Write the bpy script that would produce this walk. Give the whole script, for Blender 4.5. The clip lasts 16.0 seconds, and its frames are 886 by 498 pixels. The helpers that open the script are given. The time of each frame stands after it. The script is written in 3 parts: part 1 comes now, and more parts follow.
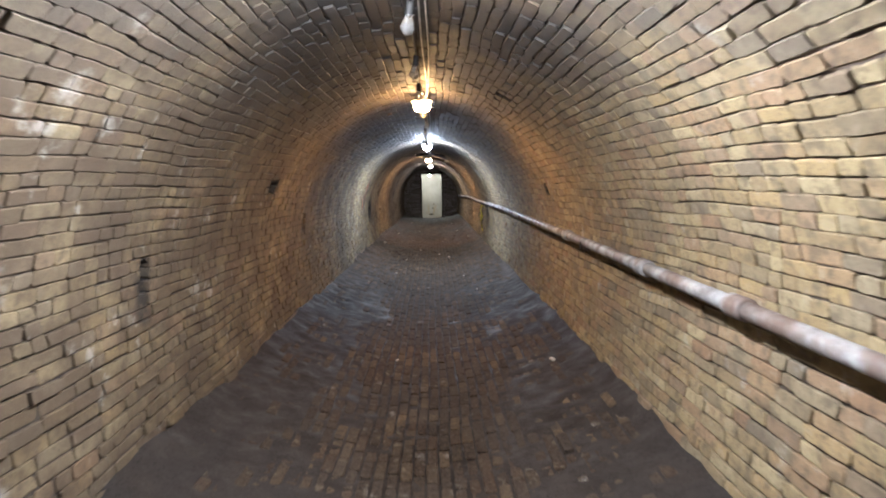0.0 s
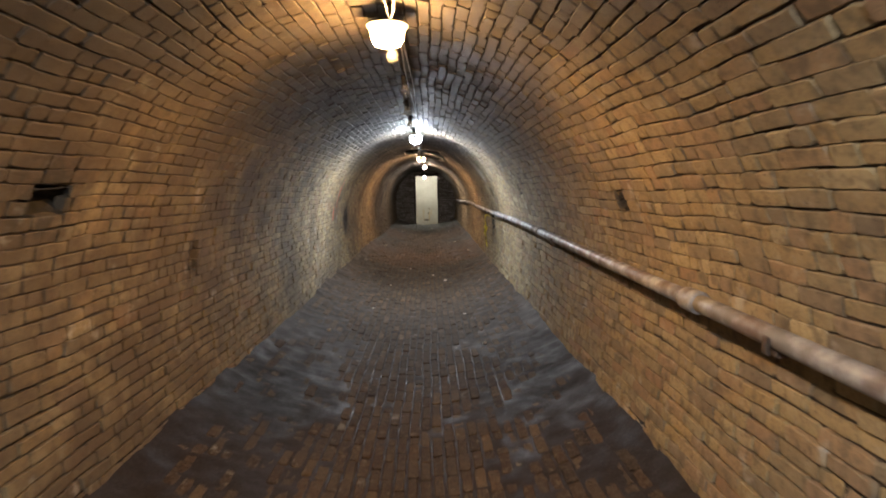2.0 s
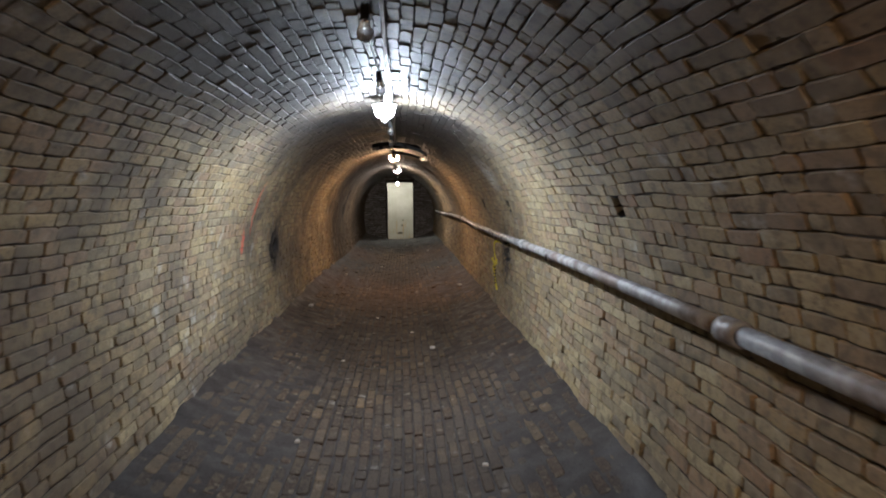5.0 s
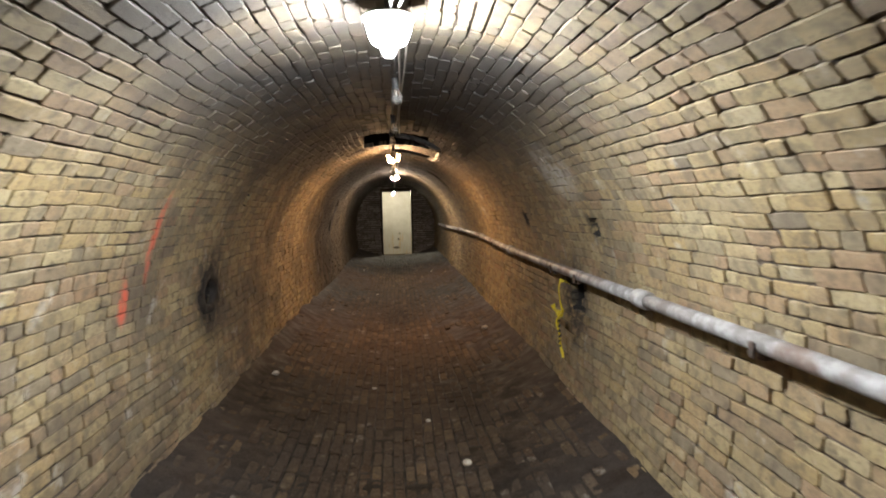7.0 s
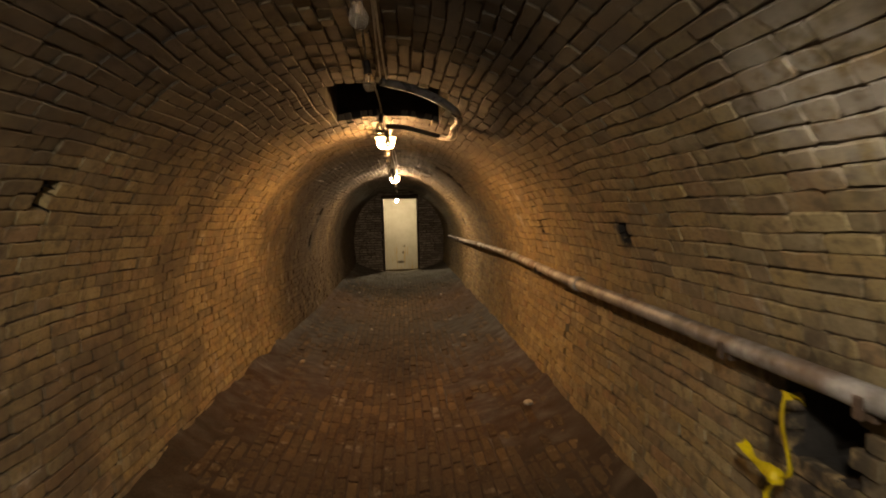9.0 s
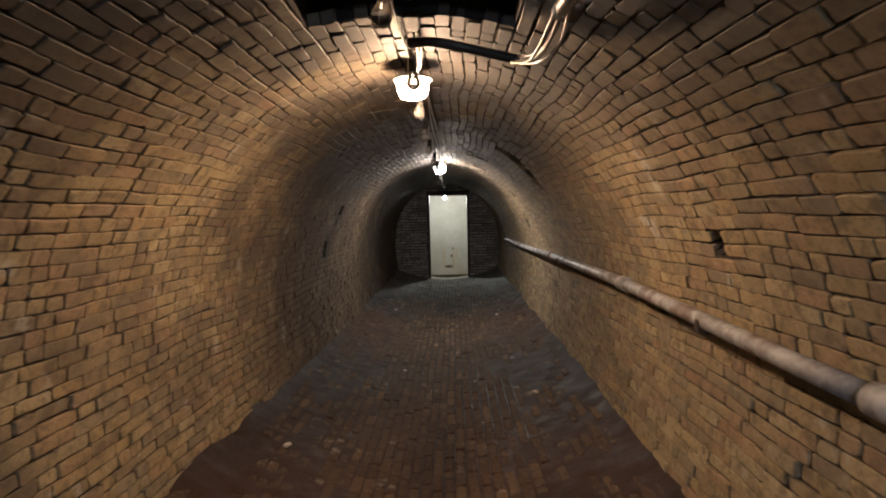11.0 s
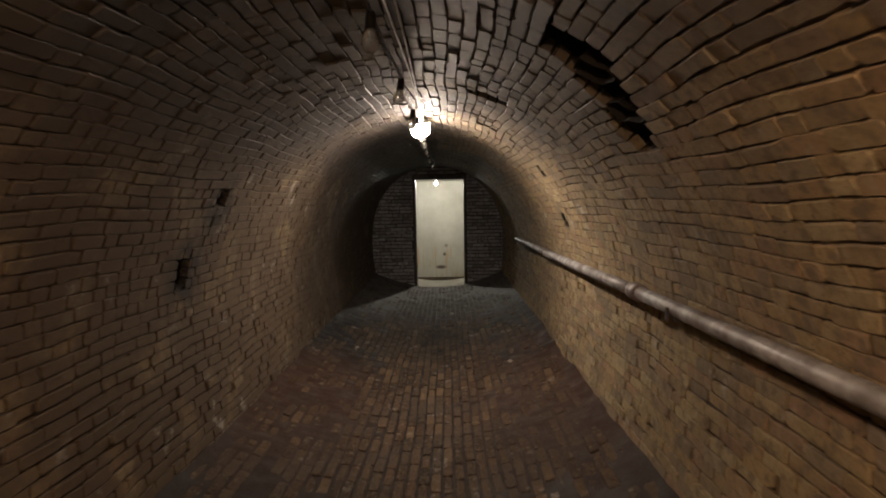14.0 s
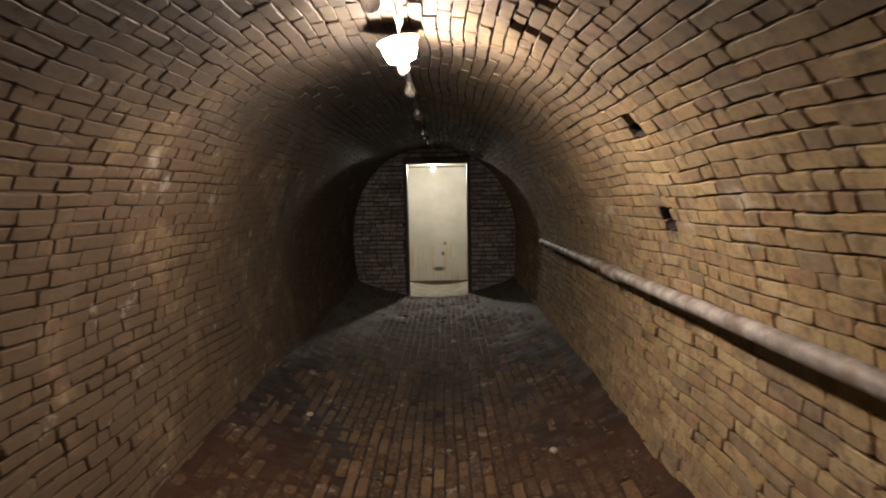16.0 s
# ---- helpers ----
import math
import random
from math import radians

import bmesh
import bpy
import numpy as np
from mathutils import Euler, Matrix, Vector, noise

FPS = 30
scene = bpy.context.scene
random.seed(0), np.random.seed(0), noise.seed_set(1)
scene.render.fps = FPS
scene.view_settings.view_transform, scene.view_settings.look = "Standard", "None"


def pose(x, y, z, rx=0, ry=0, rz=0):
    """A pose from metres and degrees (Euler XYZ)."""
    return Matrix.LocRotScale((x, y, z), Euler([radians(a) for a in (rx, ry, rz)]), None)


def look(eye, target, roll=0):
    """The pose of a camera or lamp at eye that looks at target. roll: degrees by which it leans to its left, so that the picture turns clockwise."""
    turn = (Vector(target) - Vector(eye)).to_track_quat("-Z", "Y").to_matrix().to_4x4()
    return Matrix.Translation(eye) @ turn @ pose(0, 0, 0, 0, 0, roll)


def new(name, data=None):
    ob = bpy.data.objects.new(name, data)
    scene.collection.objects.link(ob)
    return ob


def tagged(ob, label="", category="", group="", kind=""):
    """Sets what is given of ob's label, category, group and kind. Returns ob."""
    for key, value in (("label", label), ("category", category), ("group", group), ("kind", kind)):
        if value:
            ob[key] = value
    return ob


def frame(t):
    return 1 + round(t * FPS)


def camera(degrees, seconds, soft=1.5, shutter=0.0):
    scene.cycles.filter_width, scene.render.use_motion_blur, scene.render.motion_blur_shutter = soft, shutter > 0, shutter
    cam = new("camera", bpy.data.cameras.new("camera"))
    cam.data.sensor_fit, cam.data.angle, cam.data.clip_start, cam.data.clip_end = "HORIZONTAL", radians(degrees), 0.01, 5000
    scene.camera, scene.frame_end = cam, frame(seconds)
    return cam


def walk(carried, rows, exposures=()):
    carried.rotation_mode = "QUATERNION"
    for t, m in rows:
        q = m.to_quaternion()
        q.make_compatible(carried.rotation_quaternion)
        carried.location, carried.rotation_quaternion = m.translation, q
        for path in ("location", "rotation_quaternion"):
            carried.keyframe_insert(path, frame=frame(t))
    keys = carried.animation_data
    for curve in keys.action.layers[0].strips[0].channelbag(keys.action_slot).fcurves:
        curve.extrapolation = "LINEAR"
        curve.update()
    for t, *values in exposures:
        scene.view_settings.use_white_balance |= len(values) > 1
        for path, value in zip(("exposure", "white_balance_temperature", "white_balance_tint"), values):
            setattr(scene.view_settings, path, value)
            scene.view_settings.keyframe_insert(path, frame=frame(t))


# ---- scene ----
cam = camera(74.7, 16.0, soft=1.9, shutter=0.4)
PATH = [
    (0, (0.02, 0.072, 1.482), (0.054, 2.06, 1.266), -0.9),
    (0.5, (0.028, 0.728, 1.467), (0.031, 2.718, 1.271), -0.9),
    (1, (0.059, 1.348, 1.48), (0.066, 3.338, 1.281), -0.8),
    (1.5, (0.06, 1.939, 1.494), (0.077, 3.929, 1.29), -0.8),
    (2, (0.111, 2.579, 1.512), (0.155, 4.567, 1.304), -0.9),
    (2.5, (0.099, 3.154, 1.506), (0.186, 5.141, 1.297), -0.8),
    (3, (0.116, 3.752, 1.52), (0.221, 5.739, 1.314), -0.8),
    (3.5, (0.091, 4.365, 1.528), (0.206, 6.351, 1.322), -0.5),
    (4, (0.079, 4.954, 1.536), (0.205, 6.94, 1.334), -0.4),
    (6.5, (-0.021, 7.865, 1.575), (0.135, 9.852, 1.419), -1.0),
    (7, (-0.051, 8.445, 1.587), (0.11, 10.433, 1.435), -1.2),
    (7.5, (-0.016, 9.054, 1.589), (0.143, 11.042, 1.446), -1.2),
    (8, (-0.012, 9.655, 1.562), (0.144, 11.644, 1.428), -1.2),
    (8.5, (0.056, 10.254, 1.555), (0.205, 12.245, 1.432), -1.5),
    (9, (0.064, 10.83, 1.559), (0.2, 12.822, 1.441), -1.5),
    (9.5, (0.098, 11.417, 1.558), (0.135, 13.413, 1.444), -1.5),
    (10, (0.085, 11.993, 1.562), (0.066, 13.99, 1.449), -1.6),
    (12.5, (0.195, 14.375, 1.622), (0.153, 16.37, 1.478), -1.3),
    (13, (0.203, 14.923, 1.627), (0.166, 16.917, 1.477), -1.2),
    (13.5, (0.147, 15.434, 1.597), (0.119, 17.428, 1.443), -1.0),
    (14, (0.172, 15.992, 1.601), (0.15, 17.985, 1.441), -1.0),
    (14.5, (0.165, 16.528, 1.609), (0.15, 18.521, 1.442), -0.9),
    (15, (0.168, 17.055, 1.601), (0.153, 19.048, 1.429), -1.0),
    (15.5, (0.165, 17.627, 1.59), (0.153, 19.619, 1.41), -1.1),
    (16, (0.142, 18.136, 1.572), (0.127, 20.128, 1.383), -1.1),
]
EXPOSURES = [
    (0.0, 0.05, 5450, 11.0), (0.6, 0.05, 5350, 13.0), (1.0, 0.0, 5400, 15.0), (1.5, 0.05, 6300, 10.0), (2.2, 0.05, 6000, 10.0), (3.0, -0.05, 5300, 9.0), (3.6, -0.15, 4900, 5.0), (4.2, -0.25, 5200, 8.0),
    (6.3, 0.0, 6600, 10.0), (7.0, 0.0, 6750, 10.0), (8.0, -0.15, 6400, 10.0), (8.5, -0.35, 8000, 10.0), (9.0, -0.35, 10200, 14.0), (9.3, -0.25, 8800, 14.0),
    (9.6, -0.2, 7000, 14.0), (10.1, -0.2, 6100, 12.0), (12.4, -0.25, 5000, 8.0), (14.0, -0.3, 6100, 12.0), (15.4, -0.15, 6300, 13.0), (16.0, -0.05, 6400, 14.0)]
walk(cam, [(t, look(e, g, r)) for t, e, g, r in PATH], EXPOSURES)

# ---- light ----
world = bpy.data.worlds.new("world")
scene.world = world
world.use_nodes = True
world.node_tree.nodes["Background"].inputs[0].default_value = (0, 0, 0, 1)

# y, colour and strength of the lit bowl lamps under the crown, and of the bulb in the passage beyond the door
LAMPS = [
    (1.70, (1.0, 0.93, 0.84), 2600),
    (5.14, (1.0, 0.54, 0.19), 900),
    (10.42, (0.90, 0.95, 1.0), 2150),
    (15.68, (1.0, 0.60, 0.31), 1080),
    (20.60, (1.0, 0.78, 0.58), 1300),
]
PASSAGE_BULB = ((1.0, 0.92, 0.74), 3000)


# ---- materials ----
def mat(name, rough=0.8, metal=0.0):
    m = bpy.data.materials.new(name)
    m.use_nodes = True
    b = m.node_tree.nodes["Principled BSDF"]
    b.inputs["Roughness"].default_value, b.inputs["Metallic"].default_value = rough, metal
    return m, m.node_tree, b


def node(nt, kind, values=(), **props):
    n = nt.nodes.new(kind)
    for k, v in props.items():
        setattr(n, k, v)
    for k, v in values:
        if hasattr(v, "is_linked"):
            nt.links.new(v, n.inputs[k])
        else:
            n.inputs[k].default_value = v
    return n


def where(nt):
    return node(nt, "ShaderNodeNewGeometry").outputs["Position"]


def noise_at(nt, pos, scale, detail=3.0, rough=0.55):
    return node(nt, "ShaderNodeTexNoise", (("Vector", pos), ("Scale", scale), ("Detail", detail), ("Roughness", rough))).outputs["Fac"]


def span(nt, value, a, b, c=0.0, d=1.0):
    return node(nt, "ShaderNodeMapRange", (("Value", value), ("From Min", a), ("From Max", b), ("To Min", c), ("To Max", d)), interpolation_type="SMOOTHSTEP").outputs["Result"]


def arith(nt, op, a, b=0.0):
    return node(nt, "ShaderNodeMath", ((0, a), (1, b)), operation=op).outputs[0]


def blend(nt, fac, a, b, how="MIX"):
    n = node(nt, "ShaderNodeMix", data_type="RGBA", blend_type=how)
    for k, v in ((0, fac), (6, a), (7, b)):
        if hasattr(v, "is_linked"):
            nt.links.new(v, n.inputs[k])
        else:
            n.inputs[k].default_value = v if k == 0 else (*v, 1)
    return n.outputs[2]


def ramp(nt, value, stops, constant=False):
    n = node(nt, "ShaderNodeValToRGB", ((0, value),))
    n.color_ramp.interpolation = "CONSTANT" if constant else "LINEAR"
    el = n.color_ramp.elements
    while len(el) < len(stops):
        el.new(0.5)
    for e, (p, c) in zip(el, stops):
        e.position, e.color = p, (*c, 1)
    return n.outputs[0]


def bump(nt, bsdf, parts):
    last = None
    for height, strength, dist in parts:
        n = node(nt, "ShaderNodeBump", (("Height", height), ("Strength", strength), ("Distance", dist)))
        if last:
            nt.links.new(last, n.inputs["Normal"])
        last = n.outputs["Normal"]
    nt.links.new(last, bsdf.inputs["Normal"])


def piece_random(nt):
    a = node(nt, "ShaderNodeNewGeometry").outputs["Random Per Island"]
    b = node(nt, "ShaderNodeObjectInfo").outputs["Random"]
    return arith(nt, "FRACT", arith(nt, "ADD", a, b))


def near(nt, pos, centre, radius, stretch=(1, 1, 1)):
    """1 at the centre of a stain or mark, 0 at its rim."""
    d = node(nt, "ShaderNodeVectorMath", ((0, pos), (1, centre)), operation="SUBTRACT").outputs[0]
    d = node(nt, "ShaderNodeVectorMath", ((0, d), (1, stretch)), operation="MULTIPLY").outputs[0]
    d = node(nt, "ShaderNodeVectorMath", ((0, d),), operation="LENGTH").outputs["Value"]
    return span(nt, d, radius, radius * 0.35)


def brick_material(name, stops, grime, soot_shade_from, marks):
    m, nt, b = mat(name)
    pos, rnd = where(nt), piece_random(nt)
    rnd2 = arith(nt, "FRACT", arith(nt, "MULTIPLY", rnd, 37.7))
    col = ramp(nt, rnd, stops)
    grain = noise_at(nt, pos, 75, 4)
    blot = noise_at(nt, pos, 17, 4, 0.6)
    large = noise_at(nt, pos, 1.7, 4, 0.6)
    col = blend(nt, span(nt, grain, 0.42, 0.7, 0.0, 0.5), col, (0.16, 0.12, 0.075))
    col = blend(nt, span(nt, blot, 0.48, 0.66, 0.0, 0.7), col, (0.12, 0.092, 0.06))
    col = blend(nt, arith(nt, "MULTIPLY", span(nt, blot, 0.45, 0.25), 0.45), col, (0.40, 0.35, 0.26))
    col = blend(nt, span(nt, rnd2, 0.86, 1.0, 0.0, 0.35), col, (0.13, 0.105, 0.08))
    pits = noise_at(nt, pos, 48, 3, 0.7)
    col = blend(nt, span(nt, pits, 0.62, 0.7, 0.0, 0.6), col, (0.055, 0.042, 0.03))
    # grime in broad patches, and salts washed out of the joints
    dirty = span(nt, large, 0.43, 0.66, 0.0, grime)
    # thinner grime eastwards: that wall's brighter light put into the colour
    if soot_shade_from < 1.8:
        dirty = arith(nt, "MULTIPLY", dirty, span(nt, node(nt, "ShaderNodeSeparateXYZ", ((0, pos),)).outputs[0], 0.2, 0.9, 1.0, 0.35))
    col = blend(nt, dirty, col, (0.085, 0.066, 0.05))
    # brown on the western side near both ends: part grime, part painted dimness
    if soot_shade_from < 1.8:
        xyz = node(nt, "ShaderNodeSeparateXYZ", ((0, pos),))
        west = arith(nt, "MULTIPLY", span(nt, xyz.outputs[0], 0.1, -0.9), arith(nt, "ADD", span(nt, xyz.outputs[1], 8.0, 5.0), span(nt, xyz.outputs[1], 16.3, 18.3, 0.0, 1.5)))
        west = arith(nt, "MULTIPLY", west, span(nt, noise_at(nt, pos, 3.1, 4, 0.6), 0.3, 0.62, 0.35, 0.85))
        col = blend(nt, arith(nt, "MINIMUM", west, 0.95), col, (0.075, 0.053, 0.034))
    salt = span(nt, noise_at(nt, pos, 5.0, 5, 0.65), 0.6, 0.72, 0.0, 0.4)
    col = blend(nt, salt, col, (0.55, 0.54, 0.50))
    # soot burnt onto the upper courses, deepened to paint the dim crown between lamps
    z = node(nt, "ShaderNodeSeparateXYZ", ((0, pos),)).outputs[2]
    high = arith(nt, "MULTIPLY", span(nt, z, soot_shade_from, soot_shade_from + 0.52), span(nt, noise_at(nt, pos, 0.8, 3), 0.36, 0.58, 0.5, 0.95))
    col = blend(nt, high, col, (0.037, 0.035, 0.035))
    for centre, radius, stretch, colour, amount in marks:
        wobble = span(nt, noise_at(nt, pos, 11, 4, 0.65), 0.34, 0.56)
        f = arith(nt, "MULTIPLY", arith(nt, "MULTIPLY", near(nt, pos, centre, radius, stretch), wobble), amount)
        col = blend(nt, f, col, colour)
    nt.links.new(col, b.inputs["Base Color"])
    nt.links.new(span(nt, high, 0.2, 0.8, 0.85, 0.66), b.inputs["Roughness"])
    bump(nt, b, ((noise_at(nt, pos, 26, 6, 0.62), 0.4, 0.0035), (noise_at(nt, pos, 110, 5, 0.65), 0.7, 0.0026), (pits, -0.4, 0.004)))
    return m


CREAM = [(0.0, (0.27, 0.205, 0.108)), (0.16, (0.36, 0.285, 0.152)), (0.3, (0.225, 0.178, 0.11)), (0.46, (0.345, 0.255, 0.122)),
         (0.6, (0.30, 0.205, 0.122)), (0.74, (0.20, 0.165, 0.112)), (0.88, (0.41, 0.335, 0.19)), (1.0, (0.26, 0.163, 0.093))]
RED, BLACK = (0.72, 0.10, 0.05), (0.02, 0.018, 0.017)
WALL_MARKS = [
    ((-1.3, 11.42, 1.50), 0.34, (1, 6.5, 1), RED, 0.6),
    ((-1.3, 11.20, 1.16), 0.15, (1, 2.2, 1), RED, 0.75),
    ((-1.25, 11.85, 1.66), 0.16, (1, 5, 1), RED, 0.35),
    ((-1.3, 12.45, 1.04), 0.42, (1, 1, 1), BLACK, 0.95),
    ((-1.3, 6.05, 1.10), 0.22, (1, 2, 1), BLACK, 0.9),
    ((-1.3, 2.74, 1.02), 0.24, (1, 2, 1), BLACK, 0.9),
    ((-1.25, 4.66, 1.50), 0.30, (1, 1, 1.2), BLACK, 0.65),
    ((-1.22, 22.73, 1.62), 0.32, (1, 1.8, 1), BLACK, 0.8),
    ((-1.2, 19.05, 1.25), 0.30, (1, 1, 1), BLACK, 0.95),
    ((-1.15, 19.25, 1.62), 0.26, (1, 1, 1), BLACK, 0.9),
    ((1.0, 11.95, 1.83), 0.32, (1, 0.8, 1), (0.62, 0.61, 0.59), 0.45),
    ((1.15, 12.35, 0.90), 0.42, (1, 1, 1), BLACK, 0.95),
    # shade of the small eastern holes, painted black over their brick ends
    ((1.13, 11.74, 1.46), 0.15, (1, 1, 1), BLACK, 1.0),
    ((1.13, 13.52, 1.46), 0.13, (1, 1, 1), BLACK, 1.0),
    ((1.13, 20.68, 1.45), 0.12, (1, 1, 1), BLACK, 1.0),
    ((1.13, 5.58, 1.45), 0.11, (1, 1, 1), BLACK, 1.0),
]
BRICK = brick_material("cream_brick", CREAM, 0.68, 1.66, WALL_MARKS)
END_BRICK = brick_material("grimy_brick", [(0.0, (0.45, 0.455, 0.46)), (0.3, (0.27, 0.27, 0.275)), (0.6, (0.53, 0.535, 0.54)), (1.0, (0.21, 0.21, 0.215))], 0.12, 2.1, [])
FLOOR_BRICK = brick_material("paving_brick", [(0.0, (0.030, 0.017, 0.011)), (0.22, (0.075, 0.042, 0.023)), (0.42, (0.016, 0.0105, 0.008)), (0.62, (0.17, 0.115, 0.062)), (0.76, (0.022, 0.0155, 0.012)), (0.9, (0.09, 0.054, 0.031)), (1.0, (0.035, 0.020, 0.013))], 0.85, 9.0, [])
FLOOR_BRICK.node_tree.nodes["Principled BSDF"].inputs["Specular IOR Level"].default_value = 0.18

# patches on the floor: grey dust, wet black dirt and red brick dust
GREY, WET, RUST = (0.036, 0.032, 0.030), (0.0035, 0.0027, 0.0022), (0.044, 0.0205, 0.0118)
FLOOR_PATCHES = [
    ((0.0, 4.4, 0), 2.6, (1, 0.9, 1), (0.015, 0.0085, 0.0058), 0.9), ((0.0, 15.4, 0), 2.4, (1, 0.75, 1), RUST, 0.8), ((-1.0, 20.3, 0), 1.6, (1.8, 0.8, 1), RUST, 0.9), ((0.95, 20.6, 0), 1.9, (2, 0.7, 1), RUST, 0.95),
    ((0.0, 8.3, 0), 3.3, (1, 1, 1), GREY, 0.9), ((-1.0, 11.4, 0), 1.7, (2.2, 0.7, 1), GREY, 0.9), ((0.95, 11.2, 0), 2.0, (2.2, 0.7, 1), GREY, 0.9),
    ((-1.0, 2.6, 0), 1.8, (2, 0.6, 1), GREY, 0.85), ((0.9, 2.6, 0), 1.8, (2, 0.6, 1), GREY, 0.85), ((-0.75, 18.2, 0), 1.7, (2, 0.6, 1), GREY, 0.35), ((0.7, 18.2, 0), 1.7, (2, 0.6, 1), GREY, 0.35),
    # pale dust by the door, lightened further to paint up the doorway's light
    ((0.0, 25.9, 0), 3.2, (0.8, 1, 1), (0.19, 0.186, 0.18), 0.95),
    ((-0.05, 12.2, 0), 1.9, (1.3, 0.8, 1), WET, 0.97), ((0.62, 13.2, 0), 0.75, (1.2, 0.9, 1), WET, 0.9), ((-0.95, 13.0, 0), 0.8, (1.2, 0.8, 1), WET, 0.85), ((-0.95, 6.6, 0), 0.8, (1.4, 0.7, 1), WET, 0.85), ((0.8, 6.9, 0), 0.9, (1.5, 0.7, 1), WET, 0.8),
    ((0.05, 22.6, 0), 0.9, (2.4, 0.7, 1), WET, 0.8), ((0.0, 16.6, 0), 0.8, (2.5, 0.8, 1), WET, 0.7), ((0.0, 3.6, 0), 1.0, (2, 0.6, 1), WET, 0.5),
]


def patches(m, amount=1.0):
    """Lay the floor's patches over the colour of a material."""
    nt = m.node_tree
    b = nt.nodes["Principled BSDF"]
    pos, col = where(nt), b.inputs["Base Color"].links[0].from_socket
    wide, fine = noise_at(nt, pos, 2.3, 5, 0.65), noise_at(nt, pos, 24, 4, 0.6)
    ragged = arith(nt, "MULTIPLY", span(nt, wide, 0.24, 0.5), span(nt, fine, 0.25, 0.6, 0.6, 1.0))
    for centre, radius, stretch, colour, k in FLOOR_PATCHES:
        f = arith(nt, "MULTIPLY", near(nt, pos, centre, radius, stretch), arith(nt, "MULTIPLY", ragged, k * amount))
        col = blend(nt, f, col, colour)
    grit = noise_at(nt, pos, 85, 4, 0.7)
    col = blend(nt, span(nt, grit, 0.58, 0.7, 0.0, 0.45), col, (0.06, 0.05, 0.042))
    col = blend(nt, span(nt, grit, 0.46, 0.34, 0.0, 0.75), col, (0.006, 0.005, 0.004))
    nt.links.new(col, b.inputs["Base Color"])


patches(FLOOR_BRICK, 0.5)


def mottled(name, a, b, scale, rough, height=0.006, metal=0.0, fine=90, c=None, c_scale=1.3, c_amount=0.8):
    m, nt, p = mat(name, rough, metal)
    pos = where(nt)
    n1 = noise_at(nt, pos, scale, 5, 0.62)
    col = blend(nt, span(nt, n1, 0.35, 0.65), a, b)
    if c:
        col = blend(nt, span(nt, noise_at(nt, pos, c_scale, 5, 0.65), 0.47, 0.64, 0.0, c_amount), col, c)
    col = blend(nt, span(nt, noise_at(nt, pos, fine, 3), 0.4, 0.75, 0.0, 0.4), col, tuple(v * 0.45 for v in a))
    nt.links.new(col, p.inputs["Base Color"])
    nt.links.new(span(nt, n1, 0.3, 0.7, max(rough - 0.15, 0.05), min(rough + 0.12, 1)), p.inputs["Roughness"])
    bump(nt, p, ((n1, 0.5, height), (noise_at(nt, pos, fine, 4), 0.5, height * 0.4)))
    return m


MORTAR = mottled("old_mortar", (0.075, 0.058, 0.044), (0.025, 0.02, 0.016), 9, 0.95, c=(0.16, 0.122, 0.095), c_scale=1.6, c_amount=0.6)
SHELL = mottled("backing_masonry", (0.05, 0.043, 0.036), (0.03, 0.026, 0.022), 9, 0.95)
DIRT = mottled("trodden_dirt", (0.010, 0.0067, 0.005), (0.019, 0.013, 0.010), 7, 0.7, 0.012, 0.0, 60, (0.026, 0.022, 0.020), 0.8, 0.5)
DIRT.node_tree.nodes["Principled BSDF"].inputs["Specular IOR Level"].default_value = 0.18
patches(DIRT)
PIPE = mottled("worn_pipe_paint", (0.40, 0.40, 0.41), (0.17, 0.16, 0.155), 9, 0.55, 0.003, 0.0, 70, (0.12, 0.065, 0.04), 3.4, 0.8)
IRON = mottled("rusty_iron", (0.10, 0.065, 0.05), (0.05, 0.04, 0.035), 20, 0.7, 0.002)
BLACK_STEEL = mottled("dark_door_steel", (0.025, 0.023, 0.022), (0.045, 0.038, 0.032), 9, 0.55, 0.001)
PLASTIC = mottled("black_plastic", (0.018, 0.018, 0.018), (0.03, 0.03, 0.03), 30, 0.45, 0.0005)
SLEEVE = mottled("dusty_conduit_sleeve", (0.07, 0.075, 0.08), (0.13, 0.135, 0.14), 12, 0.35, 0.001)
WIRE = mottled("white_flex", (0.62, 0.60, 0.56), (0.42, 0.40, 0.37), 9, 0.45, 0.0005)
CAP = mottled("grey_enamel", (0.40, 0.39, 0.38), (0.30, 0.29, 0.28), 12, 0.45, 0.0005)
STONE = mottled("pale_rubble", (0.50, 0.46, 0.40), (0.34, 0.30, 0.25), 25, 0.85)
# near black, so shallow holes and the shaft carry their shade as colour
SHAFT = mottled("shade_black_lining", (0.018, 0.016, 0.015), (0.01, 0.009, 0.009), 6, 0.95)
TAPE = mottled("yellow_barrier_tape", (0.70, 0.56, 0.03), (0.55, 0.42, 0.03), 14, 0.4, 0.0008)
INK = mottled("faded_black_print", (0.03, 0.03, 0.025), (0.05, 0.045, 0.03), 40, 0.5, 0.0002)


